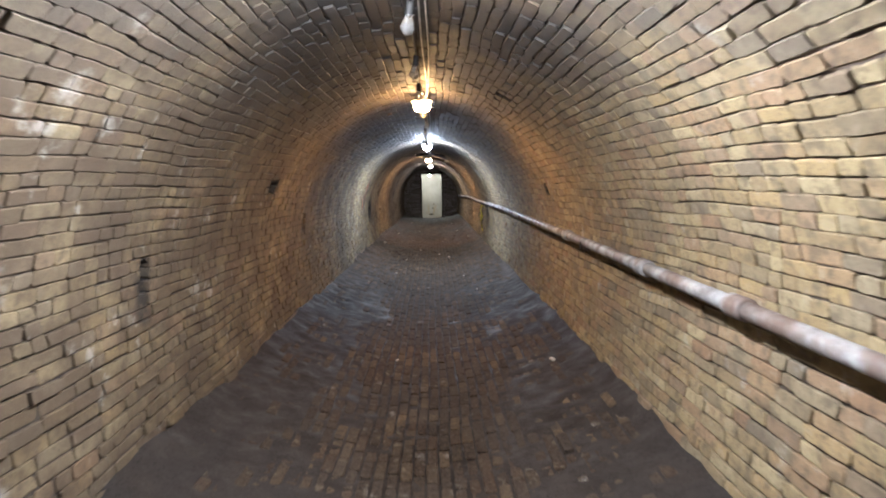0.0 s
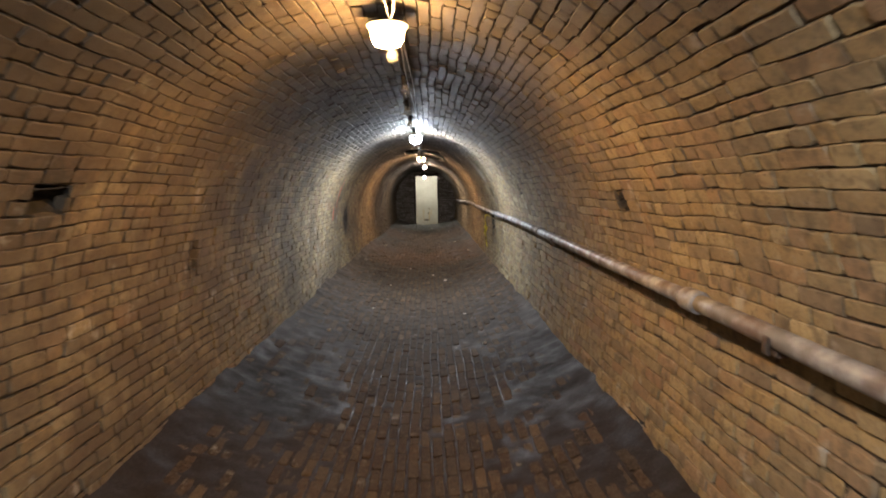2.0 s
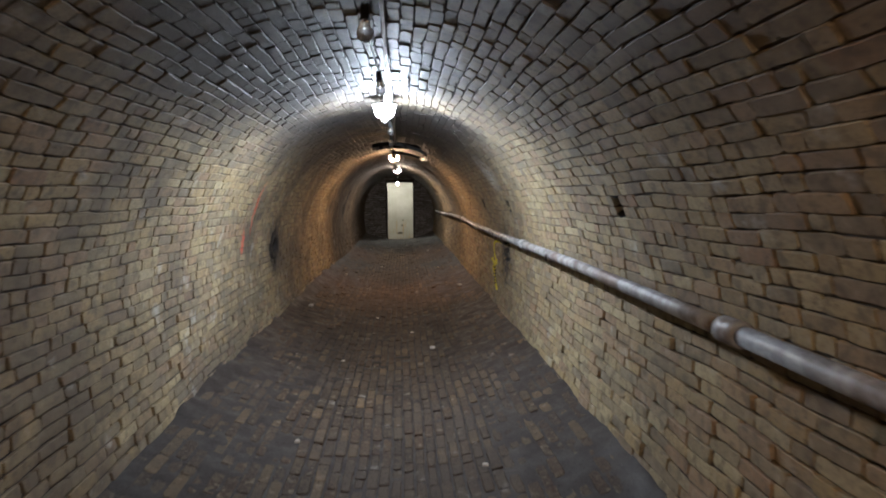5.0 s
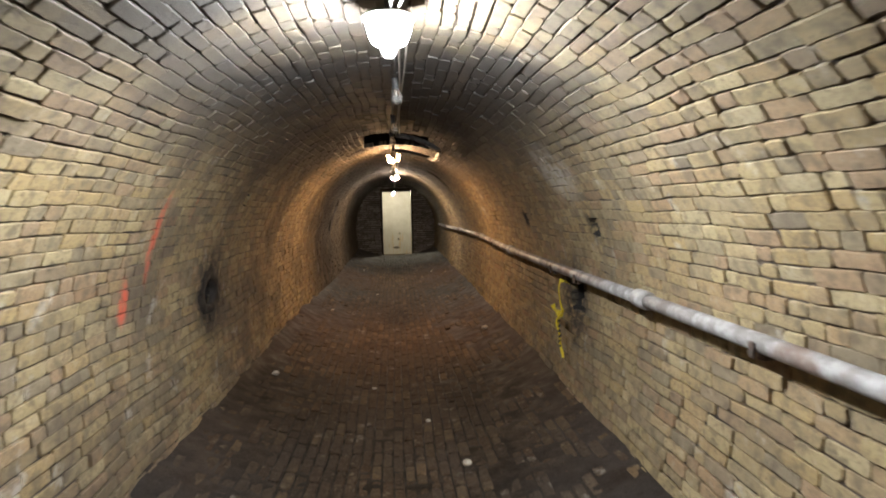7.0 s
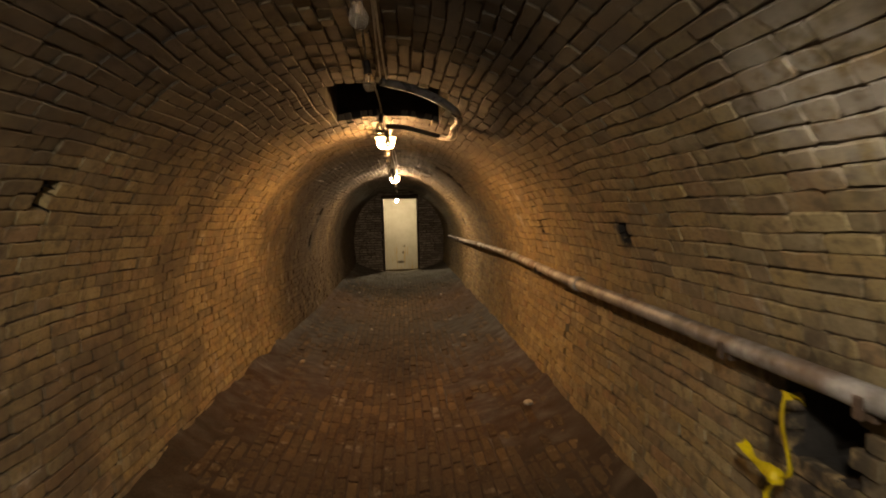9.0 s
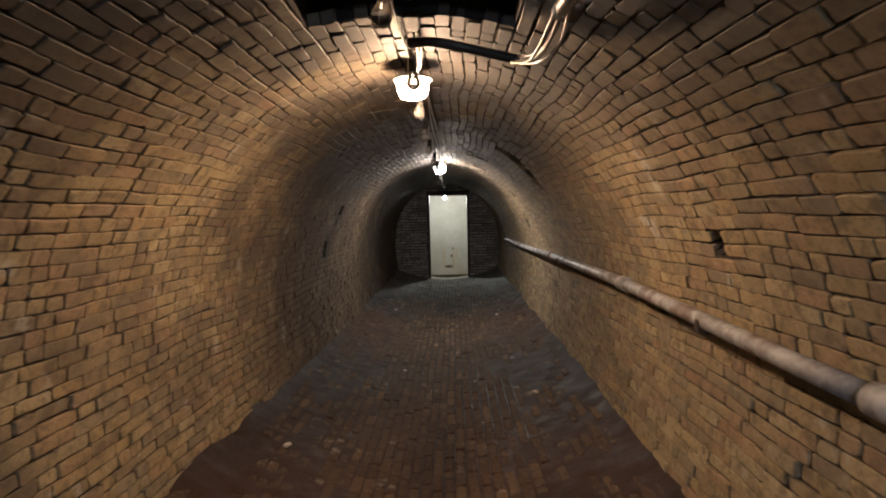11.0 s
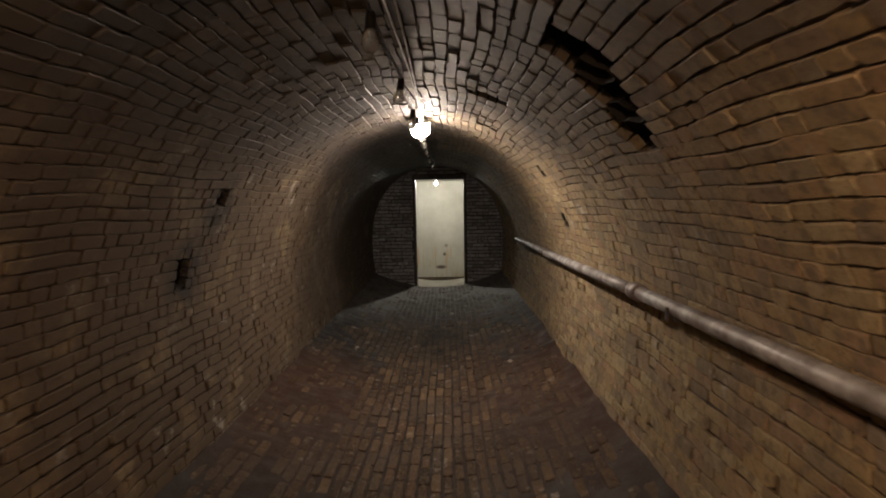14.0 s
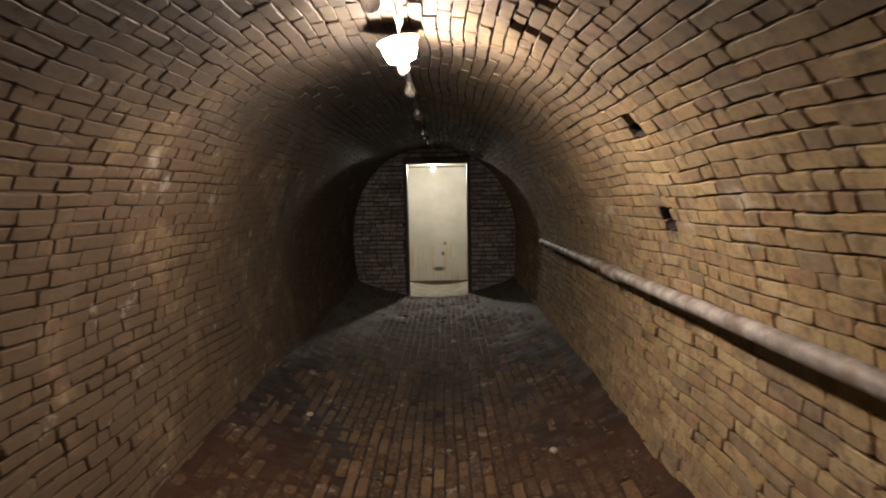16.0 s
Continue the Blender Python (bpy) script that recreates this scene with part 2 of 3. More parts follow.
def plaster_material():
    m, nt, p = mat("stained_white_plaster", 0.75)
    pos = where(nt)
    col = blend(nt, span(nt, noise_at(nt, pos, 2.2, 5, 0.6), 0.35, 0.7), (0.44, 0.43, 0.38), (0.37, 0.355, 0.30))
    sep = node(nt, "ShaderNodeSeparateXYZ", ((0, pos),))
    drip = node(nt, "ShaderNodeCombineXYZ", ((0, arith(nt, "MULTIPLY", sep.outputs[0], 16)), (2, arith(nt, "MULTIPLY", sep.outputs[2], 1.3))))
    f = arith(nt, "MULTIPLY", span(nt, noise_at(nt, drip.outputs[0], 1.0, 4), 0.5, 0.68), span(nt, sep.outputs[2], 0.75, 0.25))
    col = blend(nt, arith(nt, "MULTIPLY", f, 0.8), col, (0.42, 0.28, 0.12))
    for centre, radius, stretch, amount in (((-0.034, 30.0, 0.04), 0.14, (0.8, 1, 2.2), 0.95), ((0.052, 30.0, 0.353), 0.05, (1, 1, 0.8), 0.9), ((0.096, 30.0, 0.56), 0.055, (1, 1, 1), 0.6)):
        col = blend(nt, arith(nt, "MULTIPLY", near(nt, pos, centre, radius, stretch), amount), col, (0.06, 0.045, 0.03))
    nt.links.new(col, p.inputs["Base Color"])
    bump(nt, p, ((noise_at(nt, pos, 14, 4), 0.4, 0.004),))
    return m


PLASTER = plaster_material()
BASE_BAND = mottled("brown_damp_base", (0.10, 0.075, 0.045), (0.06, 0.045, 0.03), 10, 0.8)


def glow(name, colour, strength):
    m, nt, p = mat(name, 0.4)
    p.inputs["Base Color"].default_value = (0.8, 0.8, 0.78, 1)
    p.inputs["Emission Color"].default_value = (*colour, 1)
    p.inputs["Emission Strength"].default_value = strength
    return m


def glass_material():
    m, nt, p = mat("clear_bulb_glass", 0.07)
    p.inputs["Transmission Weight"].default_value = 0.92
    p.inputs["IOR"].default_value = 1.45
    p.inputs["Base Color"].default_value = (0.95, 0.95, 0.93, 1)
    return m


GLASS = glass_material()


# ---- mesh helpers ----
def link(name, bm_or_mesh, material, parent=None, label="", smooth=False):
    if isinstance(bm_or_mesh, bmesh.types.BMesh):
        me = bpy.data.meshes.new(name)
        bm_or_mesh.to_mesh(me)
        bm_or_mesh.free()
    else:
        me = bm_or_mesh
    if material:
        me.materials.append(material)
    if smooth:
        me.shade_smooth()
    ob = new(name, me)
    if parent:
        ob.parent = parent
    if label:
        tagged(ob, label)
    return ob


def part(name, bm, material, parent, label="", smooth=False):
    return link(name, bm, material, parent, label, smooth)


def base(name, label, category, group="", kind="", at=(0, 0, 0)):
    ob = tagged(new(name), label, category, group, kind)
    ob.location = at
    ob.empty_display_size = 0.1
    return ob


def box_bm(x0, x1, y0, y1, z0, z1, bevel=0.0):
    bm = bmesh.new()
    bmesh.ops.create_cube(bm, size=1)
    for v in bm.verts:
        v.co = Vector(((x0 + x1) / 2 + v.co.x * (x1 - x0), (y0 + y1) / 2 + v.co.y * (y1 - y0), (z0 + z1) / 2 + v.co.z * (z1 - z0)))
    if bevel:
        bmesh.ops.bevel(bm, geom=bm.edges[:], offset=bevel, segments=2, affect="EDGES")
    return bm


def lathe_bm(rows, n=20, axis="z", close=True):
    """A turned solid from (radius, height) rows."""
    bm = bmesh.new()
    rings = []
    for r, h in rows:
        ring = []
        for k in range(n):
            a = 2 * math.pi * k / n
            c = (r * math.cos(a), r * math.sin(a), h) if axis == "z" else (r * math.cos(a), h, r * math.sin(a))
            ring.append(bm.verts.new(c))
        rings.append(ring)
    for p, q in zip(rings, rings[1:]):
        for k in range(n):
            bm.faces.new((p[k], p[(k + 1) % n], q[(k + 1) % n], q[k]))
    if close:
        bm.faces.new(rings[0][::-1])
        bm.faces.new(rings[-1])
    bmesh.ops.recalc_face_normals(bm, faces=bm.faces[:])
    return bm


def tube_mesh(name, points, radius, n=8):
    """A round cable along points, as a mesh."""
    bm = bmesh.new()
    pts = [Vector(p) for p in points]
    rings = []
    for i, p in enumerate(pts):
        d = (pts[min(i + 1, len(pts) - 1)] - pts[max(i - 1, 0)]).normalized()
        u = d.cross(Vector((0, 0, 1)))
        u = u.normalized() if u.length > 0.1 else Vector((1, 0, 0))
        w = u.cross(d)
        rings.append([bm.verts.new(p + radius * (math.cos(2 * math.pi * k / n) * u + math.sin(2 * math.pi * k / n) * w)) for k in range(n)])
    for p, q in zip(rings, rings[1:]):
        for k in range(n):
            bm.faces.new((p[k], p[(k + 1) % n], q[(k + 1) % n], q[k]))
    bm.faces.new(rings[0][::-1])
    bm.faces.new(rings[-1])
    bmesh.ops.recalc_face_normals(bm, faces=bm.faces[:])
    return bm


def spline(points, steps=8):
    """Points of a smooth curve through the given ones."""
    p = [Vector(q) for q in points]
    p = [2 * p[0] - p[1]] + p + [2 * p[-1] - p[-2]]
    out = []
    for a, b, c, d in zip(p, p[1:], p[2:], p[3:]):
        for k in range(steps):
            t = k / steps
            out.append(0.5 * (2 * b + (c - a) * t + (2 * a - 5 * b + 4 * c - d) * t * t + (3 * b - a - 3 * c + d) * t ** 3))
    return out + [p[-2]]


rng = np.random.default_rng(7)


class Waves:
    """Smooth noise over a plane, about -1 to 1."""

    def __init__(self, seed, size, n=9):
        r = np.random.default_rng(seed)
        a = r.uniform(0, 2 * math.pi, n)
        k = 2 * math.pi / (size * r.uniform(0.6, 2.2, n))
        self.kx, self.ky, self.ph = k * np.cos(a), k * np.sin(a), r.uniform(0, 6.28, n)

    def __call__(self, u, v):
        u, v = np.asarray(u, float), np.asarray(v, float)
        return np.sin(u[..., None] * self.kx + v[..., None] * self.ky + self.ph).sum(-1) / 3.0


# ---- the tunnel's section ----
Y0, Y1 = -3.0, 27.0
XC, ZS, RISE, LEFT, RIGHT = -0.045, 0.95, 1.315, 1.275, 1.235


def floor_z(x, y):
    x, y = np.asarray(x, float), np.asarray(y, float)
    return 0.185 * (x - XC) ** 2 - 0.10 * np.clip(y - 27.0, 0, 3.0)


def section():
    pts = []
    for z in np.linspace(0.10, ZS, 12)[:-1]:
        pts.append((XC - LEFT + 0.075 * ((ZS - z) / 0.85) ** 2, z))
    for a in np.linspace(math.pi, 0, 121):
        half, e = (LEFT, 2.0 / 2.12) if a > math.pi / 2 else (RIGHT, 1.0)
        c, q = math.cos(a), math.sin(a)
        pts.append((XC + half * math.copysign(abs(c) ** e, c), ZS + RISE * abs(q) ** e))
    for z in np.linspace(ZS, 0.10, 12)[1:]:
        pts.append((XC + RIGHT - 0.065 * ((ZS - z) / 0.85) ** 2, z))
    return np.array(pts)


SEC = section()
SEC_S = np.r_[0, np.cumsum(np.hypot(*np.diff(SEC, axis=0).T))]
LENGTH = SEC_S[-1]
SEC_T = np.gradient(SEC, SEC_S, axis=0)
SEC_N = np.c_[SEC_T[:, 1], -SEC_T[:, 0]]
SEC_N /= np.hypot(*SEC_N.T)[:, None]
bulge, lean, smear = Waves(3, 3.5), Waves(4, 1.4), Waves(6, 0.8)


def surface(s, y, d):
    """The place at s metres round the section from the foot of the western wall, y along, d in from the wall's face."""
    s, y = np.asarray(s, float), np.asarray(y, float)
    d = d + 0.010 * bulge(s, y) + 0.004 * lean(s, y)
    x, z = np.interp(s, SEC_S, SEC[:, 0]), np.interp(s, SEC_S, SEC[:, 1])
    nx, nz = np.interp(s, SEC_S, SEC_N[:, 0]), np.interp(s, SEC_S, SEC_N[:, 1])
    west = np.clip((2.4 - s) / 1.0, 0, 1) * (np.clip((y - 16) / 3.5, 0, 1) - 0.45 * np.clip((y - 23) / 4, 0, 1))
    return np.stack([x + nx * d + 0.075 * west, y + 0 * x, z + nz * d], -1)


def s_at(x, z):
    return float(SEC_S[np.argmin((SEC[:, 0] - x) ** 2 + (SEC[:, 1] - z) ** 2)])


S_WEST, S_EAST = s_at(-5, ZS), s_at(5, ZS)
# holes: x and z of the middle on the section, y, half height along the section, half width along y, depth
HOLES = [
    (-1.3, 1.08, 2.74, 0.075, 0.045, 0.16), (-1.3, 1.15, 6.08, 0.095, 0.05, 0.16), (-1.25, 1.49, 4.66, 0.034, 0.10, 0.05),
    (-1.3, 1.04, 12.45, 0.11, 0.12, 0.3), (-1.25, 1.24, 19.0, 0.055, 0.06, 0.12), (-1.15, 1.62, 19.25, 0.035, 0.055, 0.1), (-1.15, 1.63, 12.92, 0.035, 0.05, 0.12),
    (1.1, 1.46, 11.72, 0.05, 0.062, 0.2), (1.1, 1.46, 13.5, 0.035, 0.05, 0.15), (1.1, 1.44, 15.2, 0.035, 0.045, 0.12), (1.1, 1.45, 5.52, 0.05, 0.042, 0.15),
    (1.1, 1.5, 8.8, 0.035, 0.045, 0.12), (1.1, 1.45, 20.66, 0.045, 0.045, 0.12), (1.12, 1.41, 22.4, 0.06, 0.04, 0.12), (0.9, 1.86, 20.47, 0.045, 0.05, 0.1),
    (1.2, 0.95, 12.30, 0.11, 0.13, 0.3),
    (0.60, 2.06, 17.93, 0.12, 0.15, 0.3), (0.73, 1.96, 18.06, 0.13, 0.14, 0.3), (0.86, 1.85, 18.18, 0.10, 0.15, 0.3),
    (0.41, 2.18, 19.28, 0.095, 0.07, 0.12), (0.43, 2.17, 20.02, 0.065, 0.035, 0.12), (0.47, 2.15, 20.31, 0.085, 0.04, 0.12),
    (0.56, 2.10, 4.27, 0.05, 0.07, 0.15),
]
HATCH = (s_at(-0.37, 2.2), s_at(0.33, 2.2), 13.95, 15.0)
HOLE_SY = [(s_at(x, z), y, hs, hy, dep) for x, z, y, hs, hy, dep in HOLES]


def in_hole(s, y, grow=0.0, hatch_grow=0.0):
    s, y = np.asarray(s), np.asarray(y)
    out = (s > HATCH[0] - hatch_grow) & (s < HATCH[1] + hatch_grow) & (y > HATCH[2] - hatch_grow) & (y < HATCH[3] + hatch_grow)
    for cs, cy, hs, hy, _ in HOLE_SY:
        out |= ((np.abs(s - cs) / (hs + grow)) ** 4 + (np.abs(y - cy) / (hy + grow)) ** 4) < 1
    return out


# ---- bricks ----
COURSE, BRICK_L = 0.0555, 0.190
wander_s, wander_y = Waves(11, 0.9), Waves(12, 0.7)


def lay(s0, s1, y0, y1, course, length, seed, headers=0.22):
    """Rows of bricks over a strip: middle s, middle y, half height, half length, standing proud, a number of its own."""
    r = np.random.default_rng(seed)
    n = max(1, round((s1 - s0) / course))
    h = (s1 - s0) / n
    rows = []
    for i in range(n):
        y = y0 + (-0.5 if i % 2 else 0.0) * length * 0.5 - r.uniform(0, 0.05)
        while y < y1:
            run = length * (r.uniform(0.46, 0.56) if r.random() < headers else r.uniform(0.9, 1.08))
            gap = r.uniform(0.0015, 0.0075)
            a, b = max(y, y0), min(y + run, y1)
            if b - a > 0.03:
                rows.append((s0 + (i + 0.5) * h + r.normal(0, 0.0012), (a + b) / 2, h / 2 - r.uniform(0.0014, 0.0064), (b - a - gap) / 2, r.normal(0, 0.0046) + (r.random() < 0.08) * r.uniform(-0.018, 0.008)))
            y += run
    rows = np.array(rows)
    rows[:, 4] = np.maximum(rows[:, 4], -0.007)
    return rows


def brick_rings(rows, seed, cut=0.009, edge=0.0026, deep=0.045, tilt=1.0):
    """Corner places (u, v, d) of worn bricks: a twelve-sided wavy face, its rounded edge and the foot in the joint."""
    r = np.random.default_rng(seed)
    n = len(rows)
    hs, hy = rows[:, 2], rows[:, 3]
    c = np.minimum(r.uniform(0.25, 1.5, (n, 8)) * cut, hs[:, None] * 0.75)
    third = hy / 3
    u = np.stack([-hs + c[:, 0], hs - c[:, 1], hs, hs, hs, hs, hs - c[:, 4], -hs + c[:, 5], -hs, -hs, -hs, -hs], 1)
    v = np.stack([-hy, -hy, -hy + c[:, 2], -third, third, hy - c[:, 3], hy, hy, hy - c[:, 6], third, -third, -hy + c[:, 7]], 1)
    u = u + r.normal(0, 0.0013, u.shape)
    v = v + r.normal(0, 0.0022, v.shape)
    worn = edge * r.uniform(0.5, 1.7, (n, 1))
    shrink_u, shrink_v = 1 - np.minimum(worn / hs[:, None], 0.6), 1 - np.minimum(worn / hy[:, None], 0.6)
    tip_u, tip_v = r.normal(0, 0.026 * tilt, (n, 1)), r.normal(0, 0.013 * tilt, (n, 1))
    d0 = rows[:, 4:5] + tip_u * u + tip_v * v + r.normal(0, 0.0004, u.shape)
    rings = [(u * shrink_u, v * shrink_v, d0), (u, v, d0 - worn * 0.8), (u * 0.99, v * 0.995, d0 * 0 - deep)]
    mid = (u[:, :1] * 0, v[:, :1] * 0, d0.mean(1, keepdims=True) + r.normal(0, 0.0004, (n, 1)))
    return rings, mid


SIDES = 12
FACES = [(3 * SIDES, i, (i + 1) % SIDES) for i in range(SIDES)]
FACES += [(k + i, k + SIDES + i, k + SIDES + (i + 1) % SIDES, k + (i + 1) % SIDES) for k in (0, SIDES) for i in range(SIDES)]


def brick_mesh(name, rows, place, seed, **shape):
    """One mesh of many bricks; place(u, v, d) gives the points."""
    rings, mid = brick_rings(rows, seed, **shape)
    u = np.concatenate([r[0] for r in rings] + [mid[0]], 1) + rows[:, 0:1]
    v = np.concatenate([r[1] for r in rings] + [mid[1]], 1) + rows[:, 1:2]
    d = np.concatenate([r[2] for r in rings] + [mid[2]], 1)
    co = place(u, v, d).reshape(-1, 3)
    tri = np.array([f for f in FACES if len(f) == 3])
    quad = np.array([f for f in FACES if len(f) == 4])
    off = (np.arange(len(rows)) * (3 * SIDES + 1))[:, None, None]
    t, q = (tri + off).reshape(-1, 3), (quad + off).reshape(-1, 4)
    me = bpy.data.meshes.new(name)
    me.vertices.add(len(co))
    me.vertices.foreach_set("co", co.ravel())
    me.loops.add(t.size + q.size)
    me.loops.foreach_set("vertex_index", np.r_[t.ravel(), q.ravel()].astype(np.int32))
    me.polygons.add(len(t) + len(q))
    me.polygons.foreach_set("loop_start", np.r_[np.arange(len(t)) * 3, len(t) * 3 + np.arange(len(q)) * 4].astype(np.int32))
    me.update(calc_edges=True)
    me.validate()
    me.shade_flat()
    return me


def grid_mesh(name, us, vs, place, keep=None, flip=False):
    U, V = np.meshgrid(us, vs, indexing="ij")
    co = place(U, V).reshape(-1, 3)
    n = len(vs)
    i, j = np.meshgrid(np.arange(len(us) - 1), np.arange(n - 1), indexing="ij")
    q = np.stack([i * n + j, (i + 1) * n + j, (i + 1) * n + j + 1, i * n + j + 1], -1)
    if flip:
        q = q[..., ::-1]
    if keep is not None:
        q = q[keep((U[:-1, :-1] + U[1:, 1:]) / 2, (V[:-1, :-1] + V[1:, 1:]) / 2)]
    me = bpy.data.meshes.new(name)
    me.from_pydata(co.tolist(), [], q.reshape(-1, 4).tolist())
    me.update()
    return me


def join_meshes(name, meshes):
    bm = bmesh.new()
    for k, me in enumerate(meshes):
        first = len(bm.faces)
        bm.from_mesh(me)
        bm.faces.ensure_lookup_table()
        for f in bm.faces[first:]:
            f.material_index = k
        bpy.data.meshes.remove(me)
    me = bpy.data.meshes.new(name)
    bm.to_mesh(me)
    bm.free()
    return me


def tunnel_place(u, v, d):
    k = np.clip((np.minimum(u, LENGTH - u) - 0.0) / 0.3, 0, 1)
    return surface(u + 0.0075 * k * wander_s(u, v * 1.6), v + 0.006 * wander_y(u * 3, v), d)


def lining(name, s0, s1):
    """The mortar bed behind the bricks and the rough masonry behind that, open at the holes."""
    ss, ys = np.linspace(s0, s1, max(3, round((s1 - s0) / 0.03))), np.linspace(Y0, Y1, 700)
    bed = grid_mesh("bed", ss, ys, lambda u, v: surface(u, v, (-0.0125 if name == "ceiling" else -0.019) + (0.006 if name == "ceiling" else 0.013) * np.clip(smear(u, v) - 0.35, 0, 0.65) + 0.002 * np.tanh(lean(u * 3, v * 3))), lambda u, v: ~in_hole(u, v, 0.03, 0.02))
    ss2, ys2 = np.linspace(s0, s1, max(3, round((s1 - s0) / 0.1))), np.linspace(Y0, Y1, 120)
    back = grid_mesh("back", ss2, ys2, lambda u, v: surface(u, v, -0.38), None, True)
    return bed, back


def pick(rows, y0, y1, count=300):
    """Which bricks of a stretch stand as pieces of their own."""
    idx = np.nonzero((rows[:, 1] > y0) & (rows[:, 1] < y1))[0][:count]
    mask = np.zeros(len(rows), bool)
    mask[idx] = True
    return mask


def variants(kind, count, hs, hy, seed, **shape):
    out = []
    for k in range(count):
        rows = np.array([[0, 0, hs, hy, 0.0]])
        out.append(brick_mesh(kind, rows, lambda u, v, d: np.stack([v, u, d], -1), seed + k, **shape))
    return out


def stand_pieces(rows, place, material, parent, hs, hy, seed, **shape):
    """Single bricks as objects over a few shared meshes: local x along, y up the wall, z out of it."""
    full = variants("brick", 10, hs, hy, seed, **shape)
    for me in full:
        me.materials.append(material)
    for k, (s, y, a, b, d) in enumerate(rows):
        c = place(np.array(s), np.array(y), np.array(d))
        tu = place(np.array(s + 0.02), np.array(y), np.array(d)) - c
        tv = place(np.array(s), np.array(y + 0.05), np.array(d)) - c
        ex, ey = Vector(tv).normalized(), Vector(tu).normalized()
        ez = ex.cross(ey).normalized()
        ey = ez.cross(ex)
        ob = new("brick", full[k % len(full)])
        ob.parent = parent
        m = Matrix((ex, ey, ez)).transposed().to_4x4()
        m.translation = Vector(c)
        ob.matrix_basis = m @ Matrix.Diagonal((b / hy, a / hs, 1, 1))


rows_w = lay(0.0, S_WEST, Y0, Y1, COURSE, BRICK_L, 21)
rows_v = lay(S_WEST, S_EAST, Y0, Y1, COURSE, BRICK_L * 0.92, 22, 0.45)
rows_v[:, 4] *= 0.5
rows_v[:, 2] += 0.0012
rows_e = lay(S_EAST, LENGTH, Y0, Y1, COURSE, BRICK_L, 23)


def knock_out(rows, seed):
    """Break the bricks off where they reach into a hole."""
    r = np.random.default_rng(seed)
    hatch = ((HATCH[0] + HATCH[1]) / 2, (HATCH[2] + HATCH[3]) / 2, (HATCH[1] - HATCH[0]) / 2, (HATCH[3] - HATCH[2]) / 2, 1)
    out = list(map(tuple, rows))
    for cs, cy, hs, hy, _ in HOLE_SY + [hatch]:
        kept = []
        for b in out:
            if abs(b[0] - cs) > hs + 0.35 * b[2] or abs(b[1] - cy) > hy + b[3]:
                kept.append(b)
                continue
            wide = hy * (math.sqrt(max(0.0, 1 - ((b[0] - cs) / (hs + 0.02)) ** 2)) if 0.09 < hs < 0.3 and cs < 4 else 1.0)
            lo, hi = cy - wide + r.normal(0, 0.1) * min(wide, 0.1), cy + wide + r.normal(0, 0.1) * min(wide, 0.1)
            for p, q in ((b[1] - b[3], min(lo, b[1] + b[3])), (max(hi, b[1] - b[3]), b[1] + b[3])):
                if q - p > 0.024:
                    kept.append((b[0], (p + q) / 2, b[2], (q - p) / 2, b[4]))
        out = kept
    return np.array(out)


rows_w, rows_v, rows_e = knock_out(rows_w, 1), knock_out(rows_v, 2), knock_out(rows_e, 3)

bed, back = lining("ceiling", S_WEST, S_EAST)
vault = join_meshes("ceiling", [bed, back, brick_mesh("b", rows_v, tunnel_place, 31, tilt=0.3)])
ceiling = tagged(new("ceiling", vault), "sooty cream brick barrel vault over the tunnel", "ceiling", kind="structure")
for m in (MORTAR, SHELL, BRICK):
    vault.materials.append(m)


def side_wall(name, label, s0, s1):
    bed, back = lining(name, s0, s1)
    me = join_meshes(name, [bed, back])
    ob = tagged(new(name, me), label, "wall", kind="structure")
    me.materials.append(MORTAR), me.materials.append(SHELL)
    return ob


wall_west = side_wall("wall_west", "weathered cream brick side wall with red paint marks", 0.0, S_WEST)
wall_east = side_wall("wall_east", "weathered cream brick side wall behind the pipe", S_EAST, LENGTH)


# recesses behind the holes, their darkness put into the lining's colour
def hole_lining():
    bm = bmesh.new()
    for cs, cy, hs, hy, dep in HOLE_SY:
        n = 14
        rings = []
        for grow, d in ((0.022, -0.004), (0.016, -0.03), (0.0, -dep), (-0.6 * min(hs, hy), -dep - 0.01)):
            a = np.linspace(0, 2 * math.pi, n, endpoint=False)
            cx, cyy = np.cos(a), np.sin(a)
            u = cs + (hs + grow) * np.sign(cx) * np.abs(cx) ** 0.6
            v = cy + (hy + grow) * np.sign(cyy) * np.abs(cyy) ** 0.6
            jag = 1 + 0.09 * np.sin(5 * a + cs * 9) + 0.06 * np.sin(9 * a + cy)
            rings.append([bm.verts.new(tuple(p)) for p in surface(cs + (u - cs) * jag, cy + (v - cy) * jag, d)])
        for p, q in zip(rings, rings[1:]):
            for k in range(n):
                bm.faces.new((p[k], q[k], q[(k + 1) % n], p[(k + 1) % n]))
        bm.faces.new(rings[-1])
    return bm


tagged(link("trim_hole_lining", hole_lining(), SHAFT), "rough linings of holes knocked through brickwork, coloured black for shade", "recess", kind="structure")


